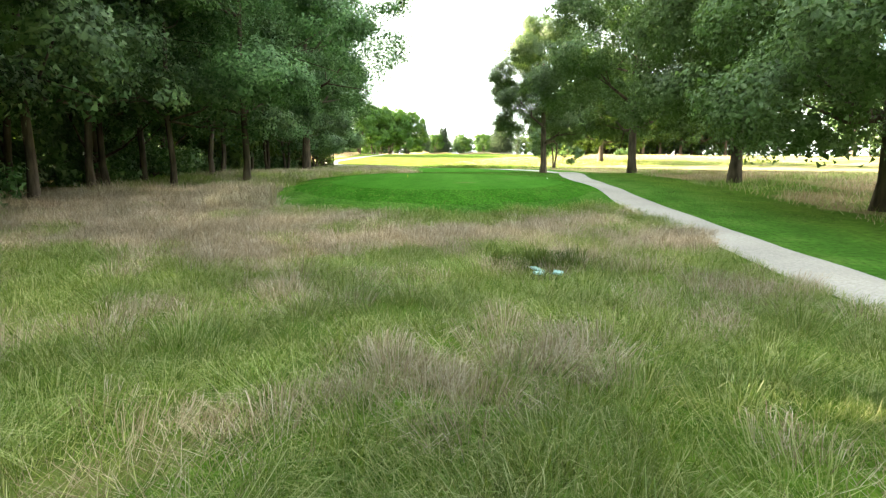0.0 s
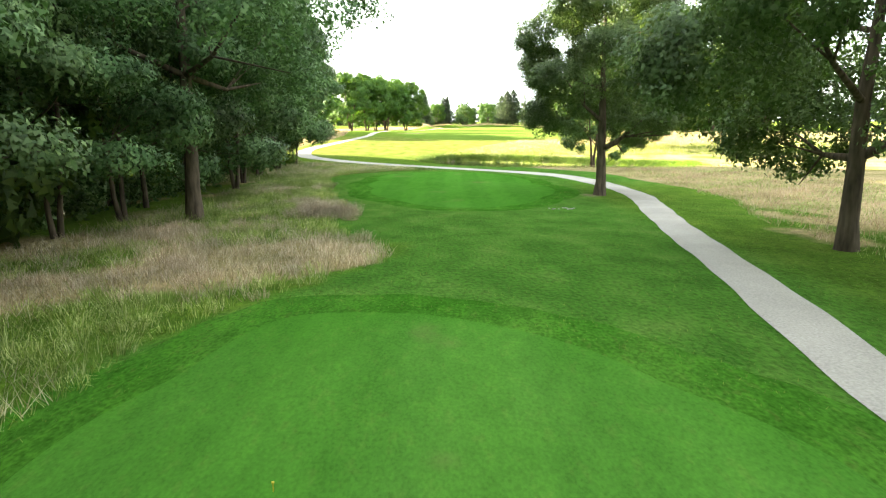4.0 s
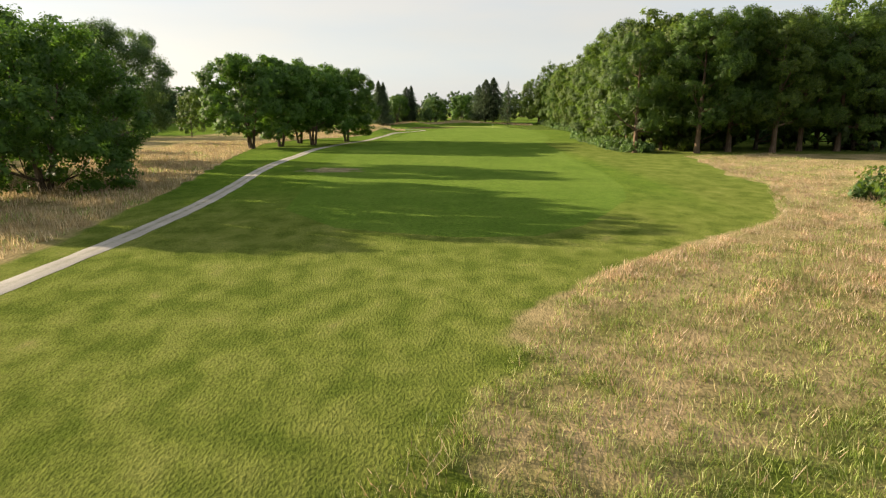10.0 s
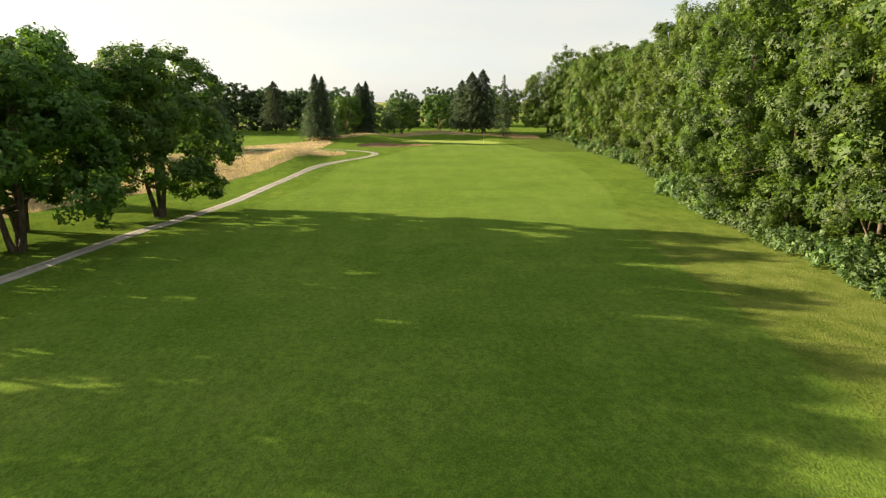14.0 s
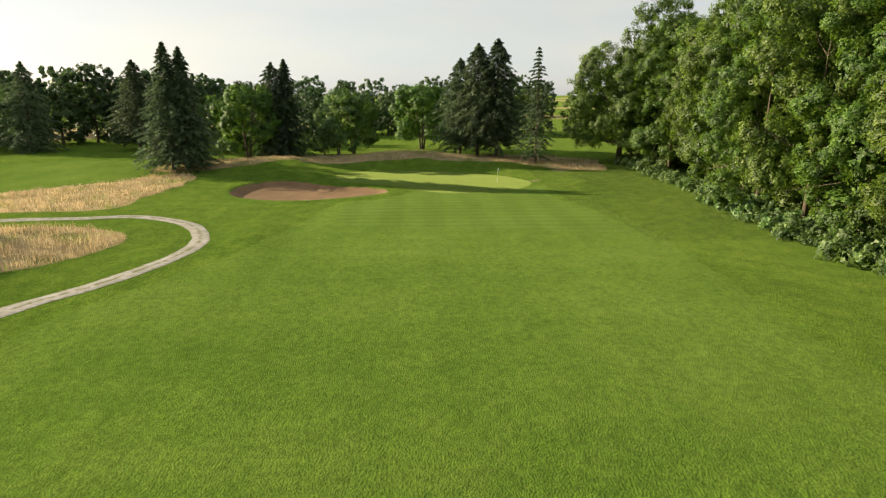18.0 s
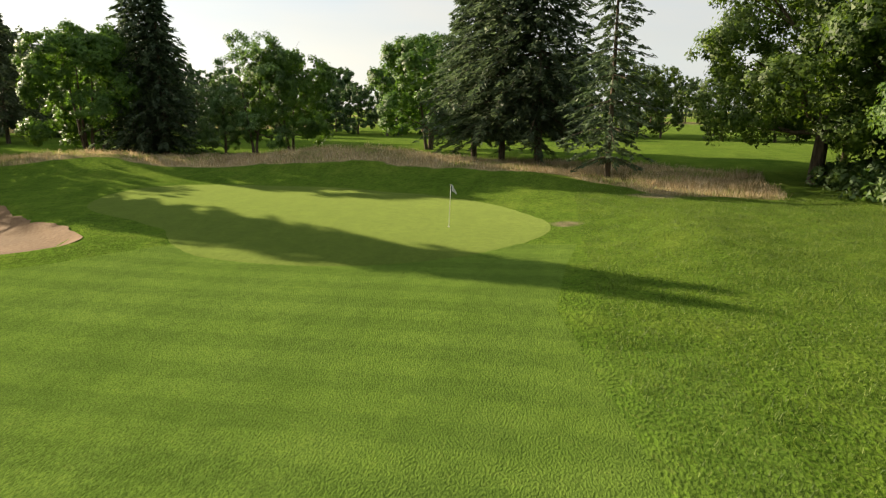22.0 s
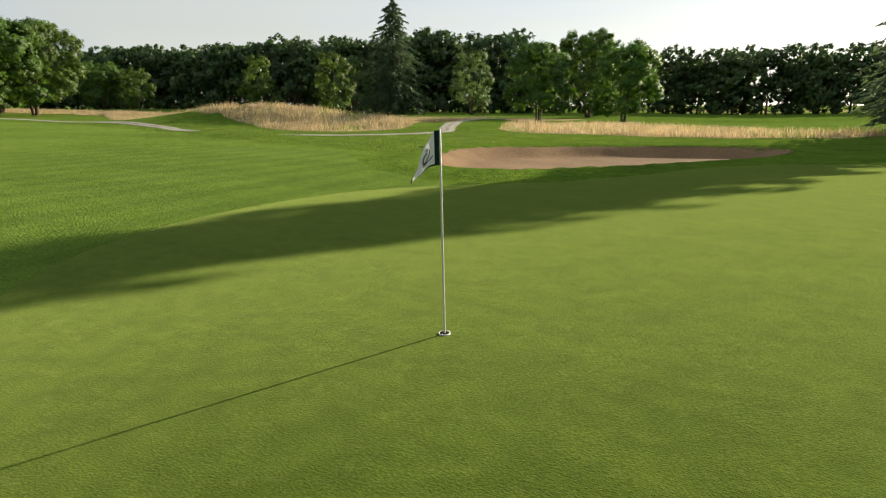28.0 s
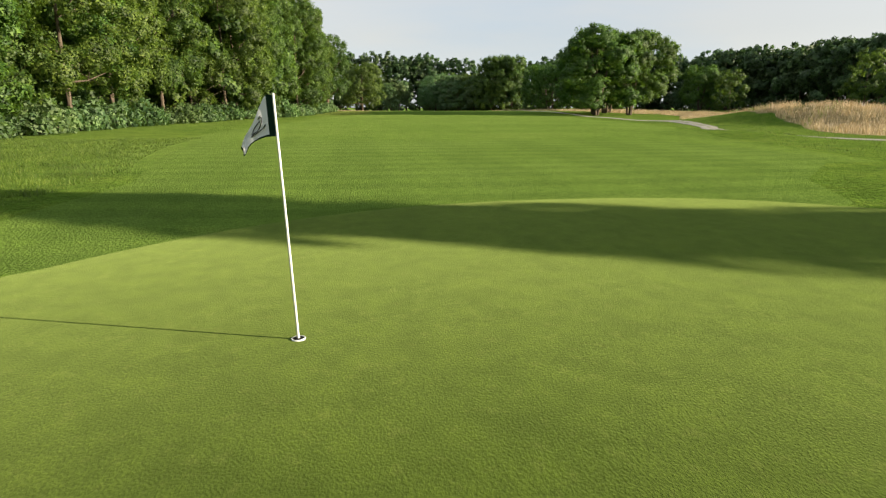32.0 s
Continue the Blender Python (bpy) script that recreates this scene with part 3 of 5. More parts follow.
ground_me.attributes.new("bare", 'FLOAT', 'POINT').data.foreach_set("value", bare.ravel().astype(np.float32))
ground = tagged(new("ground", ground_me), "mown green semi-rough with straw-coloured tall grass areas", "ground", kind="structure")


def disc(name, shape, centre, lift, material, rings=24, segs=140, grow=0.0, ragged=0.0):
    a = np.linspace(-np.pi, np.pi, segs, endpoint=False)
    r = np.interp(a, shape[0], shape[1]) + grow + ragged * (np.sin(a * 23) + np.sin(a * 37 + 1)) * 0.5
    t = np.linspace(0, 1, rings + 1)[1:]
    x = np.r_[centre[0], (centre[0] + np.cos(a) * r * t[:, None]).ravel()]
    y = np.r_[centre[1], (centre[1] + np.sin(a) * r * t[:, None]).ravel()]
    z = ground_z(x, y) + lift
    z[-segs:] -= 0.022
    k = np.arange(segs)
    tri = [(0, 1 + i, 1 + (i + 1) % segs) for i in range(segs)]
    f = []
    for q in range(rings - 1):
        o = 1 + q * segs
        f.append(np.stack([o + k, o + segs + k, o + segs + (k + 1) % segs, o + (k + 1) % segs], -1))
    f = np.concatenate(f)
    f3 = np.r_[f[:, [0, 1, 2]], f[:, [0, 2, 3]], np.array(tri)]
    return mesh(name, np.stack([x, y, z], -1), f3, material, True)


def ribbon(name, ys, left, right, cols, lift, material):
    """A draped sheet between two edges given along y."""
    u = np.linspace(0, 1, cols)
    x = left[:, None] * (1 - u) + right[:, None] * u
    y = np.repeat(ys[:, None], len(u), 1)
    if name == "approach":      # its front edge runs aslant
        y = y - 0.14 * (x - 19.5) * smooth01((311 - y) / 8.6)
    z = ground_z(x, y) + lift
    if name == "fairway":
        z = z - bed(x, y, apron_edges, 304.5, 330)
    _, d = star_s(SH_GREEN, GREEN_C, x, y)
    z = z - 0.03 * smooth01((-d - 0.6) / 0.8)
    z[:, [0, -1]] -= 0.02
    z[[0, -1], :] -= 0.02
    i = np.arange(x.size).reshape(x.shape)
    f = np.stack([i[:-1, :-1], i[:-1, 1:], i[1:, 1:], i[1:, :-1]], -1).reshape(-1, 4)
    me = mesh(name, np.stack([x, y, z], -1).reshape(-1, 3), f, material, True)
    me.attributes.new("bare", 'FLOAT', 'POINT').data.foreach_set("value", bareness(x, y).ravel().astype(np.float32))
    return me


def spline(points, step):
    p = np.array(points, dtype=float)
    p = np.r_[[2 * p[0] - p[1]], p, [2 * p[-1] - p[-2]]]
    out = []
    for i in range(1, len(p) - 2):
        n = max(2, int(np.hypot(*(p[i + 1] - p[i])) / step))
        for t in np.linspace(0, 1, n, endpoint=False):
            out.append(0.5 * (2 * p[i] + (p[i + 1] - p[i - 1]) * t + (2 * p[i - 1] - 5 * p[i] + 4 * p[i + 1] - p[i + 2]) * t * t
                              + (3 * p[i] - p[i - 1] - 3 * p[i + 1] + p[i + 2]) * t ** 3))
    return np.array(out + [p[-2]])


def strip(name, line, widths, lift, material, crown=0.0, breadth=None):
    t = np.gradient(line, axis=0)
    t /= np.hypot(t[:, 0], t[:, 1])[:, None]
    nrm = np.stack([t[:, 1], -t[:, 0]], -1)
    k = np.arange(len(line))
    w = np.array(widths)
    jag = 0.03 * np.sin(k * 0.9) + 0.03 * np.sin(k * 0.37 + 1)
    offs = w[None, :] + np.where(np.abs(w[None, :]) >= abs(w).max() - 1e-6, 1, 0) * jag[:, None] * np.sign(w)[None, :]
    if breadth is not None:
        offs = offs * breadth[:, None]
    x, y = line[:, 0, None] + nrm[:, 0, None] * offs, line[:, 1, None] + nrm[:, 1, None] * offs
    z = ground_z(x, y) + 0.012 + lift * smooth01((abs(w).max() - np.abs(w[None, :])) / 0.3) + crown * (1 - (offs / abs(w).max()) ** 2)
    i = np.arange(x.size).reshape(x.shape)
    f = np.stack([i[:-1, :-1], i[1:, :-1], i[1:, 1:], i[:-1, 1:]], -1).reshape(-1, 4)
    me = mesh(name, np.stack([x, y, z], -1).reshape(-1, 3), f[:, ::-1], material, True)
    verge = np.where(np.abs(w)[None, :] < 0.1, 0.85, 0.0) * smooth01((y - 75) / 40) + np.where(np.abs(w)[None, :] > 0.7, 0.75, 0.4) * smooth01((y - 225) / 30)
    me.attributes.new("verge", 'FLOAT', 'POINT').data.foreach_set("value", verge.ravel().astype(np.float32))
    return me


fy = np.arange(101, 318, 0.8)
tagged(new("fairway", ribbon("fairway", fy, *fairway_edges(fy), 70, 0.004, M_fairway)), "closely mown bright green fairway turf", "fairway", kind="structure")
ay = np.arange(302.4, 330.1, 0.6)
tagged(new("approach", ribbon("approach", ay, *apron_edges(ay), 48, 0.007, M_approach)), "striped short-cut apron in front of the green", "fairway", kind="structure")
tagged(new("putting_green", disc("putting_green", SH_GREEN, GREEN_C, 0.010, M_green, 30, 180)), "smooth pale green putting surface", "putting green", kind="structure")
tagged(new("tee_box", disc("tee_box", SH_TEE1, TEE_BACK_C, 0.024, M_tee)), "oval closely mown back tee", "tee box", kind="structure")
tagged(new("tee_box", disc("tee_box", SH_TEE2, TEE_FRONT_C, 0.024, M_tee)), "oval closely mown forward tee with worn patches", "tee box", kind="structure")
for shape, centre, wide in ((SH_TEE1, TEE_BACK_C, 1.6), (SH_TEE2, TEE_FRONT_C, 1.7)):
    tagged(new("tee_surround", disc("tee_surround", shape, centre, 0.010, M_collar, 24, 140, wide, 0.08)), "darker mown fringe round a tee", "tee surround", kind="structure")
tagged(new("bunker", disc("bunker", SH_BUNKER, BUNKER_C, 0.015, M_sand, 24, 140, 0.0, 0.12)), "shallow bunker of reddish-brown sand", "bunker", kind="structure")
NEXT_HOLE = [(-57.7, 348), (-48, 353), (-39.8, 354), (-21.6, 356), (-16, 346), (-16.4, 339.4), (-22.8, 331), (-30, 324), (-35, 317), (-39.6, 316), (-45, 324), (-51, 336)]
tagged(new("fairway", disc("fairway", star(NEXT_HOLE, (-37, 338)), (-37, 338), 0.03, M_fairway, 30, 120)), "light green mown fairway of the neighbouring hole", "fairway", kind="structure")
path_line = spline(PATH, 0.5)
tagged(new("path", strip("path", path_line, [-0.85, -0.55, -0.28, 0, 0.28, 0.55, 0.85], 0.02, M_path, 0.02, np.interp(path_line[:, 1], [10, 30, 38, 76, 92], [0.76, 0.92, 1.2, 1.2, 0.9]))), "pale crushed-gravel cart path winding along the fairway", "path", kind="structure")
tagged(new("water", disc("water", SH_POND, POND_C, 0, M_water, 8, 120, 1.2)), "still dark pond water reflecting the sky", "pond", kind="structure")
for v in bpy.data.objects["water"].data.vertices:
    v.co.z = WATER_Z


# ---------------------------------------------------------------- trees
def leaf_cloud(rng, centres, radii, per, leaf, squash=0.8, hearts=None):
    """Small leaves scattered about clump centres; their normals follow the clump and the bough that it sits on."""
    k = len(centres)
    c = np.repeat(np.asarray(centres, dtype=float), per, 0)
    r = np.repeat(np.asarray(radii), per)[:, None]
    off = rng.normal(size=(k * per, 3)) * (1, 1, squash)
    off /= np.maximum(np.linalg.norm(off, axis=1), 1e-6)[:, None]
    body = off
    if hearts is not None:
        out = c - np.repeat(np.asarray(hearts, dtype=float), per, 0)
        out /= np.maximum(np.linalg.norm(out, axis=1), 1e-6)[:, None]
        body = 0.6 * off + 0.65 * out
    off = off * rng.uniform(0.25, 1.0, (k * per, 1)) ** 0.6
    p = c + off * r
    nrm = body + rng.normal(size=p.shape) * 0.5 + (0, 0, 0.3)
    nrm /= np.linalg.norm(nrm, axis=1)[:, None]
    a = np.cross(nrm, rng.normal(size=p.shape))
    a /= np.maximum(np.linalg.norm(a, axis=1), 1e-6)[:, None]
    b = np.cross(nrm, a)
    s = leaf * rng.uniform(0.6, 1.35, (len(p), 1))
    v = np.stack([p - a * s * 0.42 + b * s * 0.36, p - a * s * 0.42 - b * s * 0.36, p + a * s * 0.62], 1).reshape(-1, 3)
    soft = body + 0.35 * nrm + (0, 0, 0.12)
    soft /= np.linalg.norm(soft, axis=1)[:, None]
    return v, np.arange(len(v)).reshape(-1, 3), np.repeat(soft, 3, 0)


def broadleaf(name, seed, height, spread, clear, trunk_r, clumps, per, leaf, leaves, bark, stems=1, label="mature oak with dark green leaves and a bare lower trunk", low=False, squash=0.8, lump=(0.10, 0.2), hang=0.25, twigs=2, flat=0.8, boughs=18):
    """A deciduous tree: tapered trunk with limbs under a crown of billowing boughs, each a shell of leaf clumps."""
    rng = np.random.default_rng(seed)
    root = new(name)
    crown_h = height - clear
    lobes = [((0, 0, clear + crown_h * 0.54), (spread * 0.55, spread * 0.55, crown_h * 0.40))]
    for i in range(boughs):
        w = i * 2.4 + rng.uniform(-0.4, 0.4)
        up = (i + 0.5) / boughs * 0.92 + 0.06 + rng.uniform(-0.04, 0.04)
        belly = math.sqrt(max(0.05, 1 - (abs(up - 0.40) / 0.66) ** 2))
        r = spread * rng.uniform(0.30, 0.46) * (0.75 + 0.25 * belly)
        out = max(0.0, spread * belly - r * 0.8) * rng.uniform(0.8, 1.12)
        rz = min(r * flat * rng.uniform(0.85, 1.15), crown_h * 0.24)
        lobes.append(((math.cos(w) * out, math.sin(w) * out, min(clear + crown_h * up, height - rz)), (r, r, rz)))
    paths = []
    for s in range(stems):
        w = 6.28 * s / max(stems, 1) + 0.5
        lean = 0.0 if stems == 1 else spread * 0.22
        dx, dy = math.cos(w) * lean + rng.uniform(-0.3, 0.3), math.sin(w) * lean + rng.uniform(-0.3, 0.3)
        r0 = trunk_r / math.sqrt(stems)
        b0 = (math.cos(w) * trunk_r * 0.9, math.sin(w) * trunk_r * 0.9) if stems > 1 else (0, 0)
        top = clear + crown_h * 0.75
        trunk = [((b0[0], b0[1], -0.3), r0 * 1.5), ((b0[0], b0[1], 0.12), r0 * 1.25)]
        for q in (0.08, 0.24, 0.38, 0.55, 0.8, 1.0):
            trunk.append(((b0[0] + dx * q + rng.uniform(-0.08, 0.08), b0[1] + dy * q + rng.uniform(-0.08, 0.08), top * q), r0 * (1.05 - 0.88 * q)))
        paths.append(trunk)
    for c, r in lobes[1::2]:
        t = paths[int(rng.integers(0, stems))]
        want = max(clear * 1.05, c[2] - 0.4 * spread)
        i = 2 + min(range(6), key=lambda k: abs(t[2 + k][0][2] - want) + (100 if t[2 + k][0][2] < clear * 0.8 else 0))
        p0, r0 = Vector(t[i][0]), t[i][1]
        e = Vector(c)
        m = p0.lerp(e, 0.5) + Vector((0, 0, -0.05 * spread))
        paths.append([(p0, r0 * 0.6), (p0.lerp(m, 0.6), r0 * 0.45), (m, r0 * 0.36), (m.lerp(e, 0.6), r0 * 0.22), (e, 0.02)])
        for _ in range(twigs):
            e2 = e + Vector(rng.normal(size=3)) * spread * 0.22
            paths.append([(m, r0 * 0.22), (m.lerp(e2, 0.55), r0 * 0.13), (e2, 0.012)])
    v, f = tubes(paths, 7 if twigs else 4)
    part("trunk", mesh("trunk", v, f, bark, True), root)
    cs, rs, hearts = [], [], []
    vol = np.array([r[0] * r[1] for _, r in lobes])
    vol[0] *= 0.45
    pick = rng.choice(len(lobes), clumps, p=vol / vol.sum())
    for i in pick:
        c, r = lobes[i]
        d = rng.normal(size=3)
        d[2] = d[2] * 0.9 + (0.12 if low else 0.25)
        if i:
            d[:2] += np.array(c[:2]) / (np.hypot(c[0], c[1]) + 0.1) * 0.7
        d /= np.linalg.norm(d)
        k = rng.uniform(0.74, 1.0) if rng.uniform() > 0.08 else rng.uniform(1.0, 1.25)
        z = c[2] + d[2] * r[2] * k
        cs.append((c[0] + d[0] * r[0] * k, c[1] + d[1] * r[1] * k, max(z, clear * (hang if low else 1.0))))
        hearts.append((c[0] * 0.9, c[1] * 0.9, c[2] - 0.3 * r[2]))
        rs.append(spread * rng.uniform(*lump) * 0.8)
    v, f, soft = leaf_cloud(rng, cs, rs, per, leaf, squash, hearts)
    part("crown", mesh("crown", v, f, leaves, normals=soft), root)
    return tagged(root, label, "tree", kind="")


def conifer(name, seed, height, spread, clear, trunk_r, whorls, arms, per, leaf, leaves, label="", droop=0.25, ragged=0.25):
    """A spruce or fir: straight trunk with whorls of drooping needle boughs."""
    rng = np.random.default_rng(seed)
    root = new(name)
    paths = [[((0, 0, -0.3), trunk_r * 1.4), ((0, 0, 0.2), trunk_r * 1.15), ((0.05, 0, height * 0.5), trunk_r * 0.6), ((0, 0.05, height * 0.98), 0.03)]]
    pts = []
    for w in range(whorls):
        q = w / (whorls - 1)
        z0 = clear + (height - clear) * q ** 0.92
        reach = spread * (1 - q) ** (0.62 if spread > 6 else 0.8) * (1 - 0.35 * math.exp(-q * 14)) + 0.15
        n = max(4, int(arms * (1 - 0.5 * q)))
        for a in range(n):
            w2 = 6.283 * (a + rng.uniform(-0.3, 0.3)) / n + w * 1.1
            L = reach * rng.uniform(1 - ragged, 1 + ragged * 0.6)
            dz = -droop * L * rng.uniform(0.6, 1.3) + 0.1 * q
            d = np.array((math.cos(w2), math.sin(w2), 0))
            if w % 3 == 0 and L > 0.8:
                paths.append([((0, 0, z0), 0.05 * (1 - q) + 0.012), (tuple(d * L * 0.5 + (0, 0, z0 + dz * 0.35)), 0.03 * (1 - q) + 0.008), (tuple(d * L * 0.95 + (0, 0, z0 + dz)), 0.006)])
            t = np.sqrt(rng.uniform(0.03, 1, (per, 1)))
            side = rng.normal(size=(per, 1)) * 0.13 * L * (1.15 - t) + rng.normal(size=(per, 1)) * 0.05
            lat = np.array((-d[1], d[0], 0))
            p = d * L * t + lat * side + np.array((0, 0, 1)) * (z0 + dz * t ** 1.4 - np.abs(rng.normal(size=(per, 1))) * 0.12 * (0.5 + spread * 0.12))
            axis_d = d * 0.8 + lat * np.sign(side) * 0.55 + np.array((0, 0, -0.35)) + rng.normal(size=(per, 3)) * 0.25
            pts.append(np.concatenate([p, axis_d], 1))
    pts = np.concatenate(pts)
    p, a = pts[:, :3], pts[:, 3:]
    a /= np.linalg.norm(a, axis=1)[:, None]
    b = np.cross(a, rng.normal(size=a.shape) * 0.6 + (0, 0, 1))
    b /= np.maximum(np.linalg.norm(b, axis=1), 1e-6)[:, None]
    s = leaf * rng.uniform(0.6, 1.3, (len(p), 1))
    v = np.stack([p - a * s * 0.5 + b * s * 0.17, p - a * s * 0.5 - b * s * 0.17, p + a * s * 0.6], 1).reshape(-1, 3)
    tv, tf = tubes(paths, 6)
    part("trunk", mesh("trunk", tv, tf, M_bark, True), root)
    part("crown", mesh("crown", v, np.arange(len(v)).reshape(-1, 3), leaves), root)
    return tagged(root, label, "tree")


def bush(name, seed, w, h, clumps, per, leaf, leaves, label):
    rng = np.random.default_rng(seed)
    root = new(name)
    cs, rs, paths = [], [], []
    for _ in range(clumps):
        a, r = rng.uniform(0, 6.28), w * math.sqrt(rng.uniform(0, 1))
        z = h * rng.uniform(0.15, 0.85) * (1 - 0.5 * (r / w) ** 2)
        cs.append((math.cos(a) * r, math.sin(a) * r, z))
        rs.append(h * rng.uniform(0.14, 0.26))
    for c in cs[:14]:
        paths.append([((c[0] * 0.15, c[1] * 0.15, -0.15), 0.03), ((c[0] * 0.5, c[1] * 0.5, c[2] * 0.6), 0.02), (c, 0.006)])
    tv, tf = tubes(paths, 5)
    part("stems", mesh("stems", tv, tf, M_bark), root)
    v, f, soft = leaf_cloud(rng, cs, rs, per, leaf)
    v[:, 2] = np.maximum(v[:, 2], 0.02)
    part("foliage", mesh("foliage", v, f, leaves, normals=soft), root)
    return tagged(root, label, "bush")


def gz1(x, y):
    return float(ground_z(np.array([x]), np.array([y]))[0])


class Kind:
    """A prototype: the first call places it, later calls copy it."""

    def __init__(self, make):
        self.make, self.ob = make, None

    def put(self, x, y, turn=0.0, size=1.0, tall=1.0, label="", group="", sink=0.0):
        if self.ob is None:
            self.ob = self.make()
            ob = self.ob
        else:
            ob = copy_thing(self.ob, Matrix.Identity(4))
        ob.matrix_basis = Matrix.LocRotScale((x, y, gz1(x, y) - sink), Euler((0, 0, turn)), (size, size, size * tall))
        if label:
            ob["label"] = label
        if group:
            ob["group"] = group
        return ob


OAKS = [Kind(lambda s=s: broadleaf("oak_tree", 10 + s, 15.0, 6.4, 2.5, 0.29, 1200, 110, 0.15, M_oak, M_bark, label="mature oak with dark green leaves and a bare lower trunk", lump=(0.09, 0.17), low=True, hang=0.85, flat=0.65))
        for s in range(3)]
NEAR_OAK = Kind(lambda: broadleaf("oak_tree", 14, 15.0, 5.0, 3.2, 0.33, 1200, 190, 0.11, M_oak, M_bark, lump=(0.09, 0.17), low=True, hang=1.0, flat=0.6))
TALL_OAK = Kind(lambda: broadleaf("oak_tree", 17, 19.0, 8.4, 5.0, 0.32, 700, 90, 0.17, M_shade, M_bark, label="tall oak at the dark wood's edge with a high overhanging crown", lump=(0.09, 0.17), flat=0.6))
LIMES = [Kind(lambda s=s: broadleaf("maple_tree", 30 + s, 18.2, 8.0, 2.3, 0.45, 720, 64, 0.36, M_lime, M_bark, stems=3, label="broad several-stemmed tree with a dense rounded crown", low=True, lump=(0.08, 0.15), hang=0.85))
         for s in range(3)]
BIG_OAK = Kind(lambda: broadleaf("oak_tree", 19, 20.0, 9.0, 2.2, 0.5, 1150, 80, 0.24, M_wood_leaf, M_bark, label="big old oak with heavy spreading limbs", low=True, lump=(0.07, 0.13), hang=0.9, flat=0.65, boughs=26))
BROAD = Kind(lambda: broadleaf("maple_tree", 36, 16.8, 10.2, 1.0, 0.5, 820, 66, 0.34, M_lime, M_bark, stems=3, label="very broad low-branched tree standing in the straw grass", low=True, lump=(0.07, 0.13), hang=0.7, boughs=24))
WOODS = [Kind(lambda s=s: broadleaf("wood_tree", 50 + s, 24.0, 6.2, (1.2, 2.0, 1.4, 2.6, 1.6)[s], 0.26, 520, 76, 0.25, M_wood_leaf, M_bark, label="tall woodland oak with leaves down to low branches", low=True, squash=0.75,
                               lump=(0.09, 0.18), hang=0.6, boughs=24)) for s in range(5)]
CORNER = [Kind(lambda s=s: broadleaf("oak_tree", 60 + s, 23.5, 7.0, 3.6, 0.48, 700, 76, 0.25, M_wood_leaf, M_barkred, label="large oak with a thick bare reddish trunk at the wood's corner", low=True, squash=0.75,
                                lump=(0.09, 0.18), hang=0.9, boughs=22)) for s in range(2)]
SHADES = [Kind(lambda s=s: broadleaf("wood_tree", 70 + s, 16.0, 4.8, 1.7, 0.14, 420, 86, 0.165, M_shade, M_bark, label="shaded woodland tree with deep green leaves", low=True, squash=0.5, lump=(0.12, 0.22), flat=0.5, hang=0.8))
          for s in range(3)]
NEAR_SHADE = Kind(lambda: broadleaf("wood_tree", 76, 16.0, 4.6, 2.3, 0.15, 640, 120, 0.125, M_shade, M_bark, low=True, hang=0.8, label="slim tree standing clear of the dark wood's edge", squash=0.5, lump=(0.12, 0.22), flat=0.5))
SKIRTS = [Kind(lambda s=s: broadleaf("wood_tree", 80 + s, 15.5, 5.0, 1.5, 0.15, 560, 84, 0.16, M_shade, M_bark, stems=2, label="woodland tree with layered boughs over thin bare stems", low=True, squash=0.5, lump=(0.12, 0.2), hang=0.2, flat=0.42))
          for s in range(3)]
BACKS = [Kind(lambda s=s: broadleaf("wood_tree", 86 + s, 16.0, 4.8, 1.2, 0.14, 300, 42, 0.22, M_shade, M_bark, label="shaded tree inside the dark wood", low=True, squash=0.4, twigs=0)) for s in range(2)]
FARS = [Kind(lambda s=s: broadleaf("far_tree", 90 + s, 17.0, 6.2, 0.3, 0.3, 150, 20, 0.8, M_far, M_bark, label="distant broadleaved tree in the tree line", low=True, twigs=0))
        for s in range(4)]
MIDS = [Kind(lambda s=s: broadleaf("wood_tree", 100 + s, 17.0, 5.8, 0.5, 0.26, 240, 44, 0.4, M_wood_leaf, M_bark, label="full-crowned tree at the edge of the open ground", low=True, twigs=0))
        for s in range(4)]
YOUNG = [Kind(lambda s=s: broadleaf("maple_tree", 110 + s, 9.5, 3.3, 1.0, 0.16, 260, 90, 0.15, M_oak, M_bark, stems=1 + s, label="young green tree with light foliage", low=True, hang=0.9))
         for s in range(2)]
SPRUCE = [Kind(lambda s=s: conifer("spruce_tree", 130 + s, 18.5, (6.3, 5.5, 6.1)[s], (1.0, 1.6, 2.8)[s], 0.28, 44, 13, 46, 0.54, M_spruce, label="tall dark spruce with drooping boughs", droop=0.38, ragged=0.5)) for s in range(3)]
THIN = Kind(lambda: conifer("spruce_tree", 140, 18.5, 3.6, 1.6, 0.2, 30, 10, 44, 0.42, M_spruce, label="thin open conifer with bare gaps between its boughs", droop=0.3, ragged=0.6))
BUSHES = [Kind(lambda s=s: bush("bush", 150 + s, 1.6, 1.7, 50, 30, 0.22, M_oak, "leafy green bush at the wood's edge")) for s in range(2)]

rnd = random.Random(5)


def some(kinds, x, y, size=(0.85, 1.15), tall=(0.92, 1.1), **kw):
    return rnd.choice(kinds).put(x, y, rnd.uniform(0, 6.28), rnd.uniform(*size), rnd.uniform(*tall), **kw)


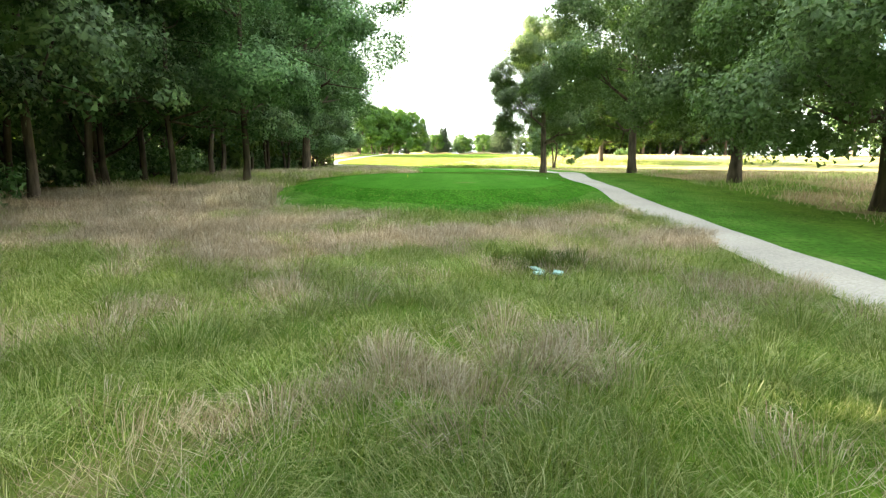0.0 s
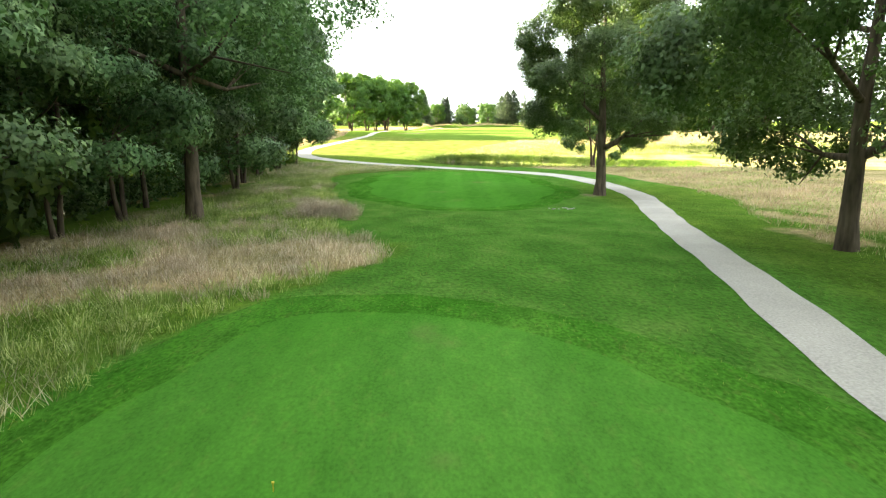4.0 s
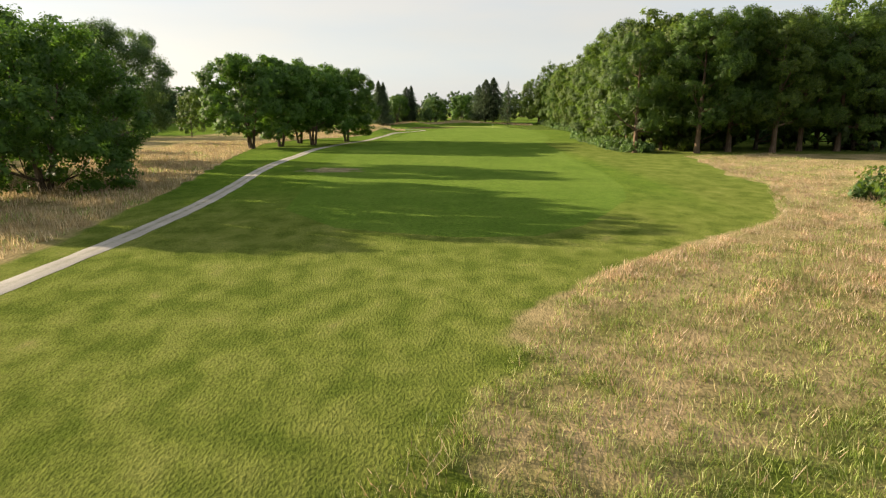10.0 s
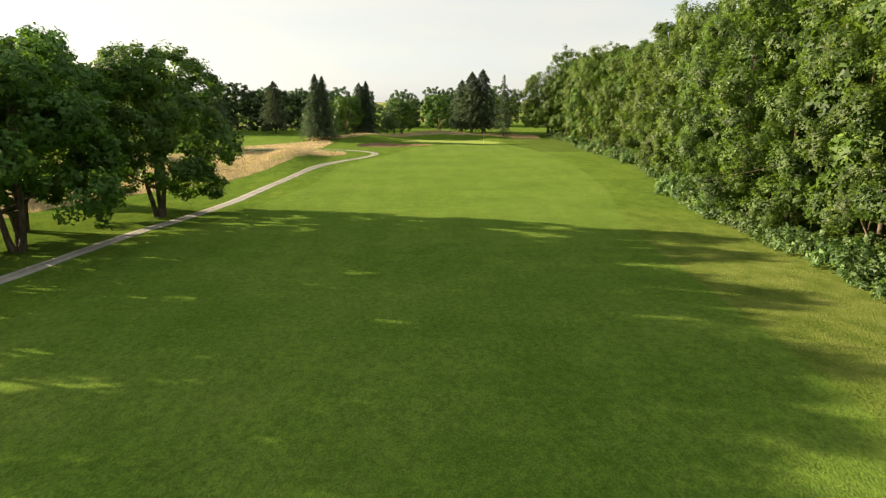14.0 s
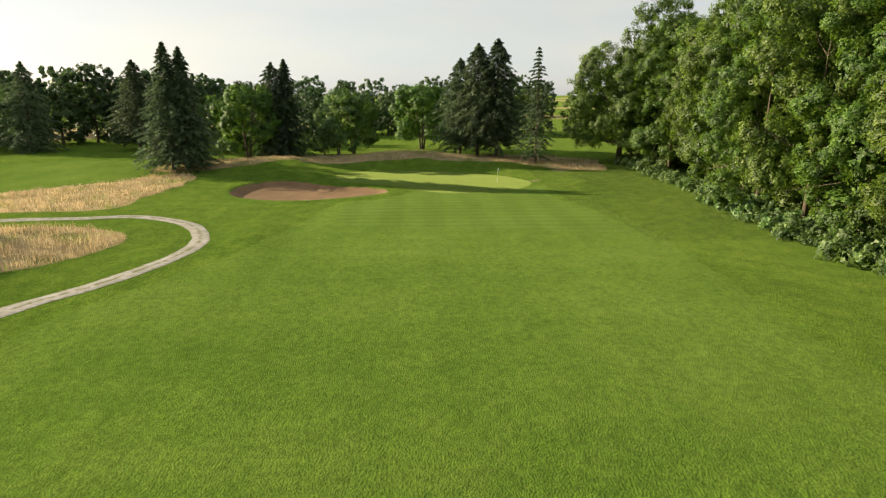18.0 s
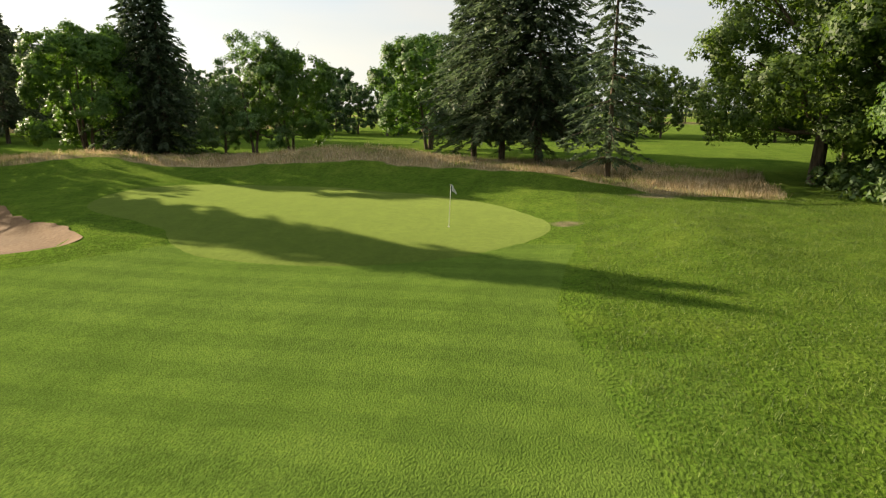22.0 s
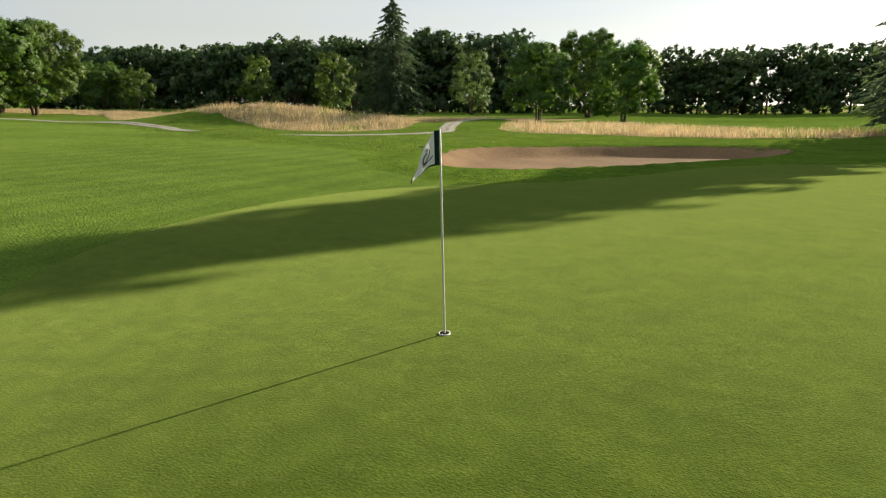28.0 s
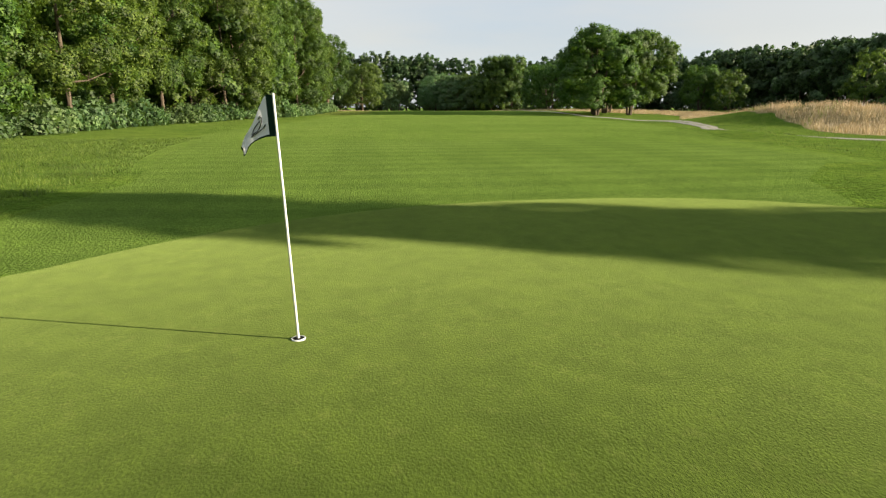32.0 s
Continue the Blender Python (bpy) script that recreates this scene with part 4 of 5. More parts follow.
# Oaks on both sides of the tees
TALL_OAK.put(-10.0, 14.5, 0.8, 1.0)
NEAR_OAK.put(10.0, 26.0, 0.4, 0.95, label="oak with a leaning trunk beside the gravel path", group="oaks by the path")
OAKS[1].put(12.6, 6.6, 2.0, 0.95, group="oaks by the path")
OAKS[2].put(13.7, -5.2, 4.0, 0.95, group="oaks by the path")
OAKS[0].put(13.1, -15.8, 2.8, 0.92, group="oaks by the path")
OAKS[1].put(15.5, -27.0, 1.0, 0.95, group="oaks by the path")
NEAR_SHADE.put(-7.6, -8.0, 3.0, 0.95)
SHADES[1].put(-9.9, -9.6, 1.0, 0.85)
NEAR_SHADE.put(-12.3, -11.0, 5.0, 0.95)
for x, y in ((-21, 59.5), (-24.5, 62), (-28, 65.5), (-31.5, 67), (-35, 70), (-30, 61), (-36, 66)):
    (SHADES if x > -26 else MIDS)[int(x) % 3].put(x, y, x, 1.0 if x > -26 else 1.42, group="wood by the tees")
for x, y in ((-27, 66), (-33, 69), (-24.5, 57.5)):
    MIDS[int(x) % 3].put(x, y, x, 0.9 if x > -26 else 1.38, group="wood by the tees")
# Dark wood beside the tees
for row, x0 in enumerate((-11.5, -16, -21, -27)):
    y = -44.0
    while y < (50, 54, 58, 58, 58)[row]:
        bulge = 1.2 * math.sin(y * 0.11) + 1.6 * float(smooth01((y - 8) / 10)) * (row < 2) + 5.0 * max(0.0, (y - 28) / 24) * (row < 2) + (2.0 if -20 < y < -2 else 0) * (row == 0)
        kinds = (BACKS if y < 4 and row == 2 else (FARS if y < 4 else MIDS)) if row > 1 else ((MIDS if y > 6 else BACKS) if row == 1 else (SKIRTS if y > 6 else SHADES))
        some(kinds, x0 - bulge + rnd.uniform(-1, 1), y, (0.95, 1.1) if row > 1 and y < 40 else (0.9, 1.12), group="wood by the tees")
        y += rnd.uniform(4.2, 5.6) + row * 0.4
UNDER = [Kind(lambda s=s: bush("bush", 160 + s, 2.2, 2.0, 70, 26, 0.2, M_shade, "dark shrub in the shade under the wood")) for s in range(2)]
y = -40.0
while y < 50:
    push = 1.6 * float(smooth01((y - 8) / 10)) + 5.0 * max(0.0, (y - 28) / 24)
    some(UNDER, -15.2 - push + rnd.uniform(-1.2, 1.2), y, (0.9, 1.3), group="undergrowth in the wood")
    some(UNDER, -19.5 - push + rnd.uniform(-1.2, 1.2), y + 1.5, (1.1, 1.7), group="undergrowth in the wood")
    y += rnd.uniform(2.6, 3.8)
SKIRTS[0].put(-15.0, 53.7, 2.0, 0.95, label="layered tree with thin bare stems at the wood's end")
SKIRTS[1].put(-20.7, 58.0, 4.0, 0.9, group="wood by the tees")
# Trees round the pond
YOUNG[1].put(15.8, 52.9, 0.3, 1.22, 1.05, label="young several-stemmed tree on the pond's bank")
BIG_OAK.put(29.3, 81.2, 1.2, 0.98, label="large oak standing in the tall grass beyond the pond")
BUSHES[0].put(42.9, 113.7, 0, 1.3, label="round green bush in the straw-coloured grass")
# Left side of the fairway
BROAD.put(-33.4, 124.5, 0.2, 0.95, group="trees west of the path")
LIMES[1].put(-46, 138, 1.2, 1.02, group="trees west of the path")
LIMES[2].put(-47, 117.5, 2.2, 0.78, group="trees west of the path")
OAKS[0].put(-40, 155, 2.2, 1.27, group="trees west of the path")
LIMES[2].put(-78, 145, 2.2, 0.8, group="trees west of the path")
for i, (x, y) in enumerate([(-28.9, 186.5), (-24.8, 194), (-19.2, 201.5), (-23.6, 210), (-13.4, 216.5)]):
    LIMES[i % 3].put(x, y, i * 1.7, 1.05 - 0.01 * i, 0.92, group="grove beside the path")
for x, y, k in [(-37.5, 304.7, 0.85), (-45.4, 314, 0.95), (-62, 250, 1.0), (-75, 215, 1.1), (-66, 180, 1.0), (-82, 150, 1.1), (-70, 105, 1.0), (-60, 85, 0.9)]:
    some(LIMES if x > -50 else MIDS, x, y, (0.6 * k, 0.75 * k))
# Behind the green
SPRUCE[1].put(-12.3, 343.8, 0.0, 1.02, group="spruces behind the green")
SPRUCE[1].put(-10.3, 344.7, 1.4, 0.98, group="spruces behind the green")
SPRUCE[0].put(-0.3, 362.0, 2.0, 0.9, group="spruces behind the green")
SPRUCE[1].put(1.9, 362.4, 3.0, 0.93, group="spruces behind the green")
SPRUCE[2].put(37.0, 361.6, 1.0, 1.08, group="spruces behind the green")
SPRUCE[2].put(40.4, 360.4, 2.5, 1.12, group="spruces behind the green")
SPRUCE[2].put(34.0, 364.5, 4.5, 0.95, group="spruces behind the green")
THIN.put(45.8, 350.5, 0.0, 1.02)
LIMES[2].put(13.5, 367.6, 1.0, 0.6, 1.02)
YOUNG[1].put(8.5, 362.5, 2.0, 0.8)
LIMES[0].put(27.0, 377, 1.0, 0.78, 0.92)
LIMES[1].put(-4.6, 359, 2.0, 0.7)
LIMES[2].put(-12, 371, 2.0, 0.6)
YOUNG[1].put(11.0, 364, 0.4, 1.3)
YOUNG[0].put(-14, 352, 2.0, 1.05, label="young bright green tree beside the spruces")
SPRUCE[2].put(-30.5, 376, 0.5, 0.95)
SPRUCE[0].put(-50, 373, 0.5, 0.92)
YOUNG[0].put(-60, 377, 1.5, 1.5)
SPRUCE[0].put(-87, 248, 0.5, 1.42, label="large conifer in front of the far wood")
LIMES[1].put(-75, 300, 0.5, 0.84, label="bright green full-crowned tree standing alone before the far wood")
YOUNG[1].put(-90.3, 267.5, 1.5, 1.5)
YOUNG[1].put(-78, 243, 2.5, 1.4)


# Wood along the fairway's right side
def wood_edge(y):
    return float(np.interp(y, [163, 183, 205, 229, 240, 252, 263, 285, 308, 330, 365], [39.5, 40.0, 42.6, 47, 51, 54.6, 56.6, 57.5, 58.8, 60.8, 61]))


for i, (x, y) in enumerate([(40.6, 168), (50.4, 165.5), (46.6, 183), (57.5, 169), (64, 166.5), (70.5, 169.5), (76.8, 168.6), (84, 170), (91, 168)]):
    CORNER[i % 2].put(x, y, i * 1.9, rnd.uniform(0.94, 1.02) * (0.87 if i == 0 else 1), group="wood along the fairway")
for row, off in enumerate((3.0, 8.5, 14.5)):
    y = (178.0, 174.0, 172.0)[row]
    while y < (346, 356, 360)[row]:
        some(MIDS if row else WOODS, wood_edge(y) + off + rnd.uniform(-1.4, 2.6), y, (1.25, 1.5) if row else (0.88, 1.06), tall=(0.95, 1.08), group="wood along the fairway")
        y += rnd.uniform(5.4, 7.4) + row * 1.0
WOODS[1].put(64.5, 357, 0.7, 0.8, group="wood along the fairway")
BIG_OAK.put(60.4, 351, 2.2, 1.0, label="broad oak where the wood ends behind the green")
for x in range(48, 112, 6):
    some(MIDS, x + rnd.uniform(-1, 1), 176 + rnd.uniform(-1.5, 1.5), (1.3, 1.5), group="wood along the fairway")
y = 168.0
while y < 352:
    some(BUSHES, wood_edge(y) + rnd.uniform(0.6, 2.4), y, (0.9, 1.8), group="bushes at the wood's edge")
    y += rnd.uniform(1.5, 2.4)

# Far tree lines
def line_of(kinds, x0, y0, x1, y1, gap, jitter, size):
    n = int(math.hypot(x1 - x0, y1 - y0) / gap)
    for i in range(n + 1):
        t = i / max(n, 1)
        some(kinds, x0 + (x1 - x0) * t + rnd.uniform(-jitter, jitter), y0 + (y1 - y0) * t + rnd.uniform(-jitter, jitter), size, group="far tree line")


line_of(FARS, -150, 380, -66, 394, 3.2, 4, (0.85, 1.02))
line_of(FARS, -66, 392, -22, 398, 3.2, 4, (0.8, 1.0))
line_of(FARS, -24, 415, 48, 420, 5.6, 6, (0.5, 0.76))
line_of(FARS, -150, 420, 60, 436, 7.5, 5, (0.65, 0.88))
line_of(FARS, -112, 70, -128, 260, 4.0, 4, (1.2, 1.38))
line_of(FARS, -128, 260, -140, 390, 3.2, 4, (0.8, 0.96))
line_of(FARS, -124, 70, -138, 250, 7.0, 4, (1.25, 1.4))
line_of(FARS, -138, 250, -150, 390, 6.0, 4, (0.85, 1.0))
line_of(FARS, 115, -60, 112, 160, 8.5, 5, (1.0, 1.25))
line_of(FARS, -112, 62, -46, 58, 4.5, 4, (1.35, 1.6))
line_of(FARS, -40, -66, 110, -70, 6.0, 4, (1.7, 2.1))
line_of(FARS, -260, 560, 320, 560, 13.0, 12, (0.9, 1.2))
line_of(FARS, 84, 172, 86, 380, 6.0, 3, (1.0, 1.2))
line_of(MIDS, 40, 425, 120, 392, 7.0, 4, (0.6, 0.85))


# ---------------------------------------------------------------- tall grass
def blades(name, seed, x, y, h, width, lean, material, label):
    rng = np.random.default_rng(seed)
    n = len(x)
    z = ground_z(x, y)
    a = rng.uniform(0, 6.283, n)
    hh = h * rng.uniform(0.55, 1.25, n)
    ln = lean * hh * rng.uniform(0.2, 1.0, n)
    b = rng.uniform(0, 6.283, n)
    wx, wy = np.cos(a) * width * 0.5, np.sin(a) * width * 0.5
    v = np.empty((n, 3, 3))
    v[:, 0] = np.stack([x - wx, y - wy, z - 0.03], -1)
    v[:, 1] = np.stack([x + wx, y + wy, z - 0.03], -1)
    v[:, 2] = np.stack([x + np.cos(b) * ln, y + np.sin(b) * ln, z + hh], -1)
    return tagged(new(name, mesh(name, v.reshape(-1, 3), np.arange(3 * n).reshape(-1, 3), material)), label, "grass", kind="stuff")


def scatter(seed, n, polys, x0, x1, y0, y1, clump=0.3, gather=6):
    rng = np.random.default_rng(seed)
    k = max(1, n // gather)
    cx, cy = rng.uniform(x0, x1, k), rng.uniform(y0, y1, k)
    x = np.repeat(cx, gather) + rng.normal(size=k * gather) * clump
    y = np.repeat(cy, gather) + rng.normal(size=k * gather) * clump
    keep = np.zeros(len(x), dtype=bool)
    for i in polys:
        keep |= inside(DRY[i], x + 0.4 * wobble(x, y, 1.3, 2.0), y + 0.4 * wobble(x, y, 1.5, 5.0))
    s, d = star_s(SH_POND, POND_C, x, y)
    keep &= d > 0.7
    return x[keep], y[keep]


def bunches(name, seed, x, y, h, spread, per, width, material, label, bow=1.0):
    """Bunches of long blades that bow over, each blade in two lengths."""
    rng = np.random.default_rng(seed + 2)
    k = len(x)
    bx, by = np.repeat(x, per), np.repeat(y, per)
    hh = np.repeat(h * rng.uniform(0.55, 1.2, k), per)
    tilt = np.repeat(rng.uniform(0, 6.283, k), per)
    m = len(bx)
    r, a = np.sqrt(rng.uniform(0, 1, m)), rng.uniform(0, 6.283, m)
    ox, oy = np.cos(a) * r * spread, np.sin(a) * r * spread
    z = ground_z(bx + ox, by + oy)
    tall = hh * rng.uniform(0.5, 1.0, m) * (1 - 0.3 * r * r)
    dx = (np.cos(a) * r * 0.8 + np.cos(tilt) * 0.55) * bow + rng.normal(size=m) * 0.25
    dy = (np.sin(a) * r * 0.8 + np.sin(tilt) * 0.55) * bow + rng.normal(size=m) * 0.25
    w = rng.uniform(0, 6.283, m)
    wx, wy = np.cos(w) * width / 2, np.sin(w) * width / 2
    mx, my, mz = bx + ox + dx * tall * 0.35, by + oy + dy * tall * 0.35, z + tall * 0.72
    fall = np.clip(1.0 - 0.5 * np.hypot(dx, dy) * rng.uniform(0.3, 1.0, m), 0.35, 1.0)
    v = np.empty((m, 5, 3))
    v[:, 0] = np.stack([bx + ox - wx, by + oy - wy, z - 0.03], -1)
    v[:, 1] = np.stack([bx + ox + wx, by + oy + wy, z - 0.03], -1)
    v[:, 2] = np.stack([mx + wx * 0.8, my + wy * 0.8, mz], -1)
    v[:, 3] = np.stack([mx - wx * 0.8, my - wy * 0.8, mz], -1)
    v[:, 4] = np.stack([bx + ox + dx * tall, by + oy + dy * tall, z + tall * fall], -1)
    o = np.arange(m)[:, None] * 5
    f = np.concatenate([o + (0, 1, 2), o + (0, 2, 3), o + (3, 2, 4)])
    tagged(new(name, mesh(name, v.reshape(-1, 3), f, material)), label, "grass", kind="stuff")


def tussocks(seed, n, polys, box, h, spread, per, width, material, label, tan=None, bow=1.0):
    x, y = scatter(seed, n, polys, *box, 0.0, 1)
    if tan is not None:
        share = tan_share(x, y) + np.random.default_rng(seed).uniform(-0.25, 0.25, len(x))
        keep = (share > 0.42) == tan
        x, y = x[keep], y[keep]
    if polys == [3]:
        keep = (np.random.default_rng(seed).uniform(0, 1, len(x)) > pond_green(x, y)) == (material is M_straw)
        x, y = x[keep], y[keep]
    bunches("grass_tussocks", seed, x, y, h, spread, per, width, material, label, bow)


def meadow(seed, n, polys, box, h, width, lean, straw_share, name="meadow_grass"):
    x, y = scatter(seed, n, polys, *box)
    rng = np.random.default_rng(seed + 1)
    t = 0.5 + 0.5 * wobble(x, y, 2.4, seed * 1.7) + 0.35 * wobble(x, y, 0.9, seed * 0.7) + rng.uniform(-0.3, 0.3, len(x))
    tall = h * (1.0 + 0.45 * wobble(x, y, 1.7, seed + 3.0))
    straw = t > (1 - straw_share)
    if polys == [0]:
        straw = tan_share(x, y) + rng.uniform(-0.3, 0.3, len(x)) > 0.48
        straw &= rng.uniform(0, 1, len(x)) > 0.5 * smooth01((y - 20) / 10)
    if polys == [3]:
        straw &= rng.uniform(0, 1, len(x)) > pond_green(x, y)
    blades(name, seed, x[straw], y[straw], tall[straw], width, lean, M_hay if polys == [0] else M_straw, "tall dry straw-coloured grass with seed heads")
    blades(name, seed + 7, x[~straw], y[~straw], tall[~straw] * 0.85, width, lean, M_blade, "long tufted green meadow grass")


meadow(1, 220000, [0], (-9, 8, -31.5, -14), 0.17, 0.008, 2.2, 0.3)
meadow(2, 50000, [0], (-22, -7.5, -46, -10), 0.24, 0.02, 1.3, 0.42)
meadow(3, 90000, [0], (-12.5, 0, -14, 62), 0.34, 0.018, 1.2, 0.36)
meadow(10, 70000, [0], (-21, 1, 34, 62), 0.4, 0.02, 1.1, 0.4)
meadow(4, 60000, [3], (10, 32, -30, 58), 0.26, 0.022, 1.2, 0.5)
meadow(5, 75000, [3], (-2, 62, 72, 98), 0.36, 0.032, 0.9, 0.4)
meadow(15, 90000, [3], (-2, 62, 94, 164), 0.36, 0.032, 0.9, 0.66)
meadow(6, 70000, [1], (-48, -19, 64, 215), 0.55, 0.06, 0.6, 0.88)
meadow(7, 70000, [1], (-34, 1, 215, 304), 0.55, 0.045, 0.6, 0.88)
meadow(8, 30000, [2], (-40, 1, 308, 343), 0.5, 0.05, 0.6, 0.85)
meadow(9, 60000, [4], (-17, 58, 343, 365), 0.42, 0.035, 0.7, 0.75)
GREEN_TUFT, STRAW_TUFT = "leaning bunches of long yellow-green grass", "leaning bunches of dry pinkish straw grass"
tussocks(20, 900, [0], (-11, 0, -14, 32), 0.46, 0.26, 60, 0.008, M_hay, STRAW_TUFT, True)
tussocks(21, 3000, [0], (-12, 0, -14, 50), 0.42, 0.26, 42, 0.012, M_blade, GREEN_TUFT, False, 1.3)
tussocks(27, 1000, [0], (-12, 0, 22, 50), 0.4, 0.28, 42, 0.012, M_blade, GREEN_TUFT, None, 1.3)
tussocks(22, 3000, [0], (-11, 9, -31.5, -14), 0.3, 0.22, 66, 0.007, M_blade, GREEN_TUFT, False, 1.9)
tussocks(25, 500, [0], (-11, 9, -31.5, -14), 0.4, 0.26, 90, 0.007, M_blade, GREEN_TUFT, False, 2.6)
tussocks(23, 3200, [0], (-13, 8, -30, -13), 0.38, 0.22, 66, 0.0065, M_hay, STRAW_TUFT, True, 1.5)
rng = np.random.default_rng(90)
for k, (cx, cy, r, n, h) in enumerate(((-6.0, -13.9, 0.9, 60, 0.8), (-5.5, -15.8, 0.8, 40, 0.6), (-4.7, 15.4, 1.1, 80, 0.85), (-5.3, 17.2, 0.8, 40, 0.7))):
    bunches("grass_tussocks", 91 + k, cx + rng.normal(size=n) * r * 0.5, cy + rng.normal(size=n) * r * 0.6, h, 0.2, 110, 0.006, M_hay, "tall feathery clump of pink-brown seeding grass", 1.3)
bunches("grass_tussocks", 96, rng.uniform(1.2, 2.7, 50), rng.uniform(-24.0, -23.3, 50), 0.42, 0.14, 70, 0.012, M_reed, "dense dark green tuft behind the stone slabs", 0.7)
tussocks(24, 1300, [3], (0, 46, 88, 160), 0.5, 0.4, 34, 0.022, M_straw, STRAW_TUFT)
tussocks(26, 2300, [3], (0, 46, 70, 108), 0.42, 0.4, 34, 0.02, M_blade, "leaning bunches of long green grass", None, 1.3)
# Longer rough beside the approach and round the tees
rng = np.random.default_rng(60)
for k, (n, x0, x1, y0, y1, h) in enumerate(((110000, 43.2, 60, 296, 346, 0.1), (40000, -8, 14, -18, 48, 0.05), (50000, -6, 17, 240, 319, 0.09))):
    x, y = rng.uniform(x0, x1, n), rng.uniform(y0, y1, n)
    keep = dryness(x, y) < 0.2
    for shape, centre in ((SH_GREEN, GREEN_C), (SH_TEE1, TEE_BACK_C), (SH_TEE2, TEE_FRONT_C)):
        keep &= star_s(shape, centre, x, y)[1] > 0.2
    keep &= np.min(np.hypot(x[:, None] - path_line[None, ::3, 0], y[:, None] - path_line[None, ::3, 1]), axis=1) > 1.1
    keep &= (y > 330) | (x > apron_edges(y)[1] + 0.1) | (y < 290) | (x < 20)
    keep &= (x > 20) | (y < 200) | ((x < fairway_edges(y)[0] - 0.2) & (star_s(SH_BUNKER, BUNKER_C, x, y)[1] > 1.2))
    x, y = x[keep], y[keep]
    blades("rough_grass", 61 + k, x, y, h * np.clip(1 + 0.8 * wobble(x, y, 0.55, 4.0), 0.1, 2), 0.022, 1.2, M_rough, "short tufted green rough grass")
# Reeds and lush grass round the pond
rng = np.random.default_rng(77)
ang = rng.uniform(-np.pi, np.pi, 14000)
ang = ang[(ang > -0.1) | (ang < -2.6) | (rng.uniform(0, 1, len(ang)) < 0.5)]
rr = np.interp(ang, SH_POND[0], SH_POND[1]) + np.abs(rng.normal(size=len(ang))) * 0.9 - 0.1
blades("pond_edge_grass", 78, POND_C[0] + np.cos(ang) * rr, POND_C[1] + np.sin(ang) * rr, np.where(np.sin(ang) < -0.1, 0.1, 0.2), 0.025, 0.8, M_reed, "lush green grass on the pond's bank")


rng = np.random.default_rng(80)
bank = rng.uniform(-0.1, 4.4, 520)
bank = np.r_[bank, rng.uniform(1.6, 3.4, 260)]
rr = np.interp((bank + np.pi) % (2 * np.pi) - np.pi, SH_POND[0], SH_POND[1]) + rng.uniform(0.0, 1.0, len(bank))
bx, by = np.repeat(POND_C[0] + np.cos(bank) * rr, 40), np.repeat(POND_C[1] + np.sin(bank) * rr, 40)
bx, by = bx + rng.normal(size=len(bx)) * 0.16, by + rng.normal(size=len(by)) * 0.16
blades("pond_edge_grass", 81, bx, by, np.repeat(rng.uniform(0.14, 0.5, len(bank)) * np.where(bank > 3.4, 0.6, 1.0), 40), 0.02, 0.9, M_reed, "tall lush tufts hanging over the pond's edge")
# Water plants standing in the shallows of the far shore
wa = rng.uniform(0.35, 2.3, 46)
wr = np.interp(wa, SH_POND[0], SH_POND[1]) - rng.uniform(0.7, 2.4, len(wa))
wx, wy = np.repeat(POND_C[0] + np.cos(wa) * wr, 34), np.repeat(POND_C[1] + np.sin(wa) * wr, 34)
wx, wy = wx + rng.normal(size=len(wx)) * 0.1, wy + rng.normal(size=len(wy)) * 0.1
plants = blades("water_plants", 82, wx, wy, np.repeat(rng.uniform(0.12, 0.3, len(wa)), 34), 0.03, 0.7, M_blade, "upright yellow-green water plants standing in the pond's shallows")
z = np.empty(len(plants.data.vertices) * 3, dtype=np.float32)
plants.data.vertices.foreach_get("co", z)
z = z.reshape(-1, 3)
z[:, 2] += np.repeat(WATER_Z - 0.02 - ground_z(wx, wy), 3)
plants.data.vertices.foreach_set("co", z.ravel())
# Floating leaves near the shore
m = 6000
fa = np.r_[rng.uniform(-0.3, 2.3, m - 300), rng.uniform(-3.1, -1.2, 300)]
fr = np.interp(fa, SH_POND[0], SH_POND[1]) - np.abs(rng.normal(size=m)) * np.where(np.arange(m) < 5000, 0.45, 1.4) - 0.05
fx, fy2, fs = POND_C[0] + np.cos(fa) * fr, POND_C[1] + np.sin(fa) * fr, rng.uniform(0.02, 0.065, m)
k = np.arange(6) * 6.283 / 6
v = np.stack([fx[:, None] + np.cos(k) * fs[:, None], fy2[:, None] + np.sin(k) * fs[:, None] * 0.8, np.full((m, 6), WATER_Z + 0.006)], -1).reshape(-1, 3)
tagged(new("pond_weed", mesh("pond_weed", v, np.arange(6 * m).reshape(-1, 6), M_lime)), "small floating green leaves near the pond's shore", "pond weed", kind="stuff")


# ---------------------------------------------------------------- small things
def lathe(profile, sides=16):
    vs, fs = [], []
    for i, (r, z) in enumerate(profile):
        for s in range(sides):
            w = 6.28318 * s / sides
            vs.append((math.cos(w) * r, math.sin(w) * r, z))
    for i in range(len(profile) - 1):
        for s in range(sides):
            fs.append((i * sides + s, i * sides + (s + 1) % sides, (i + 1) * sides + (s + 1) % sides, (i + 1) * sides + s))
    return vs, fs


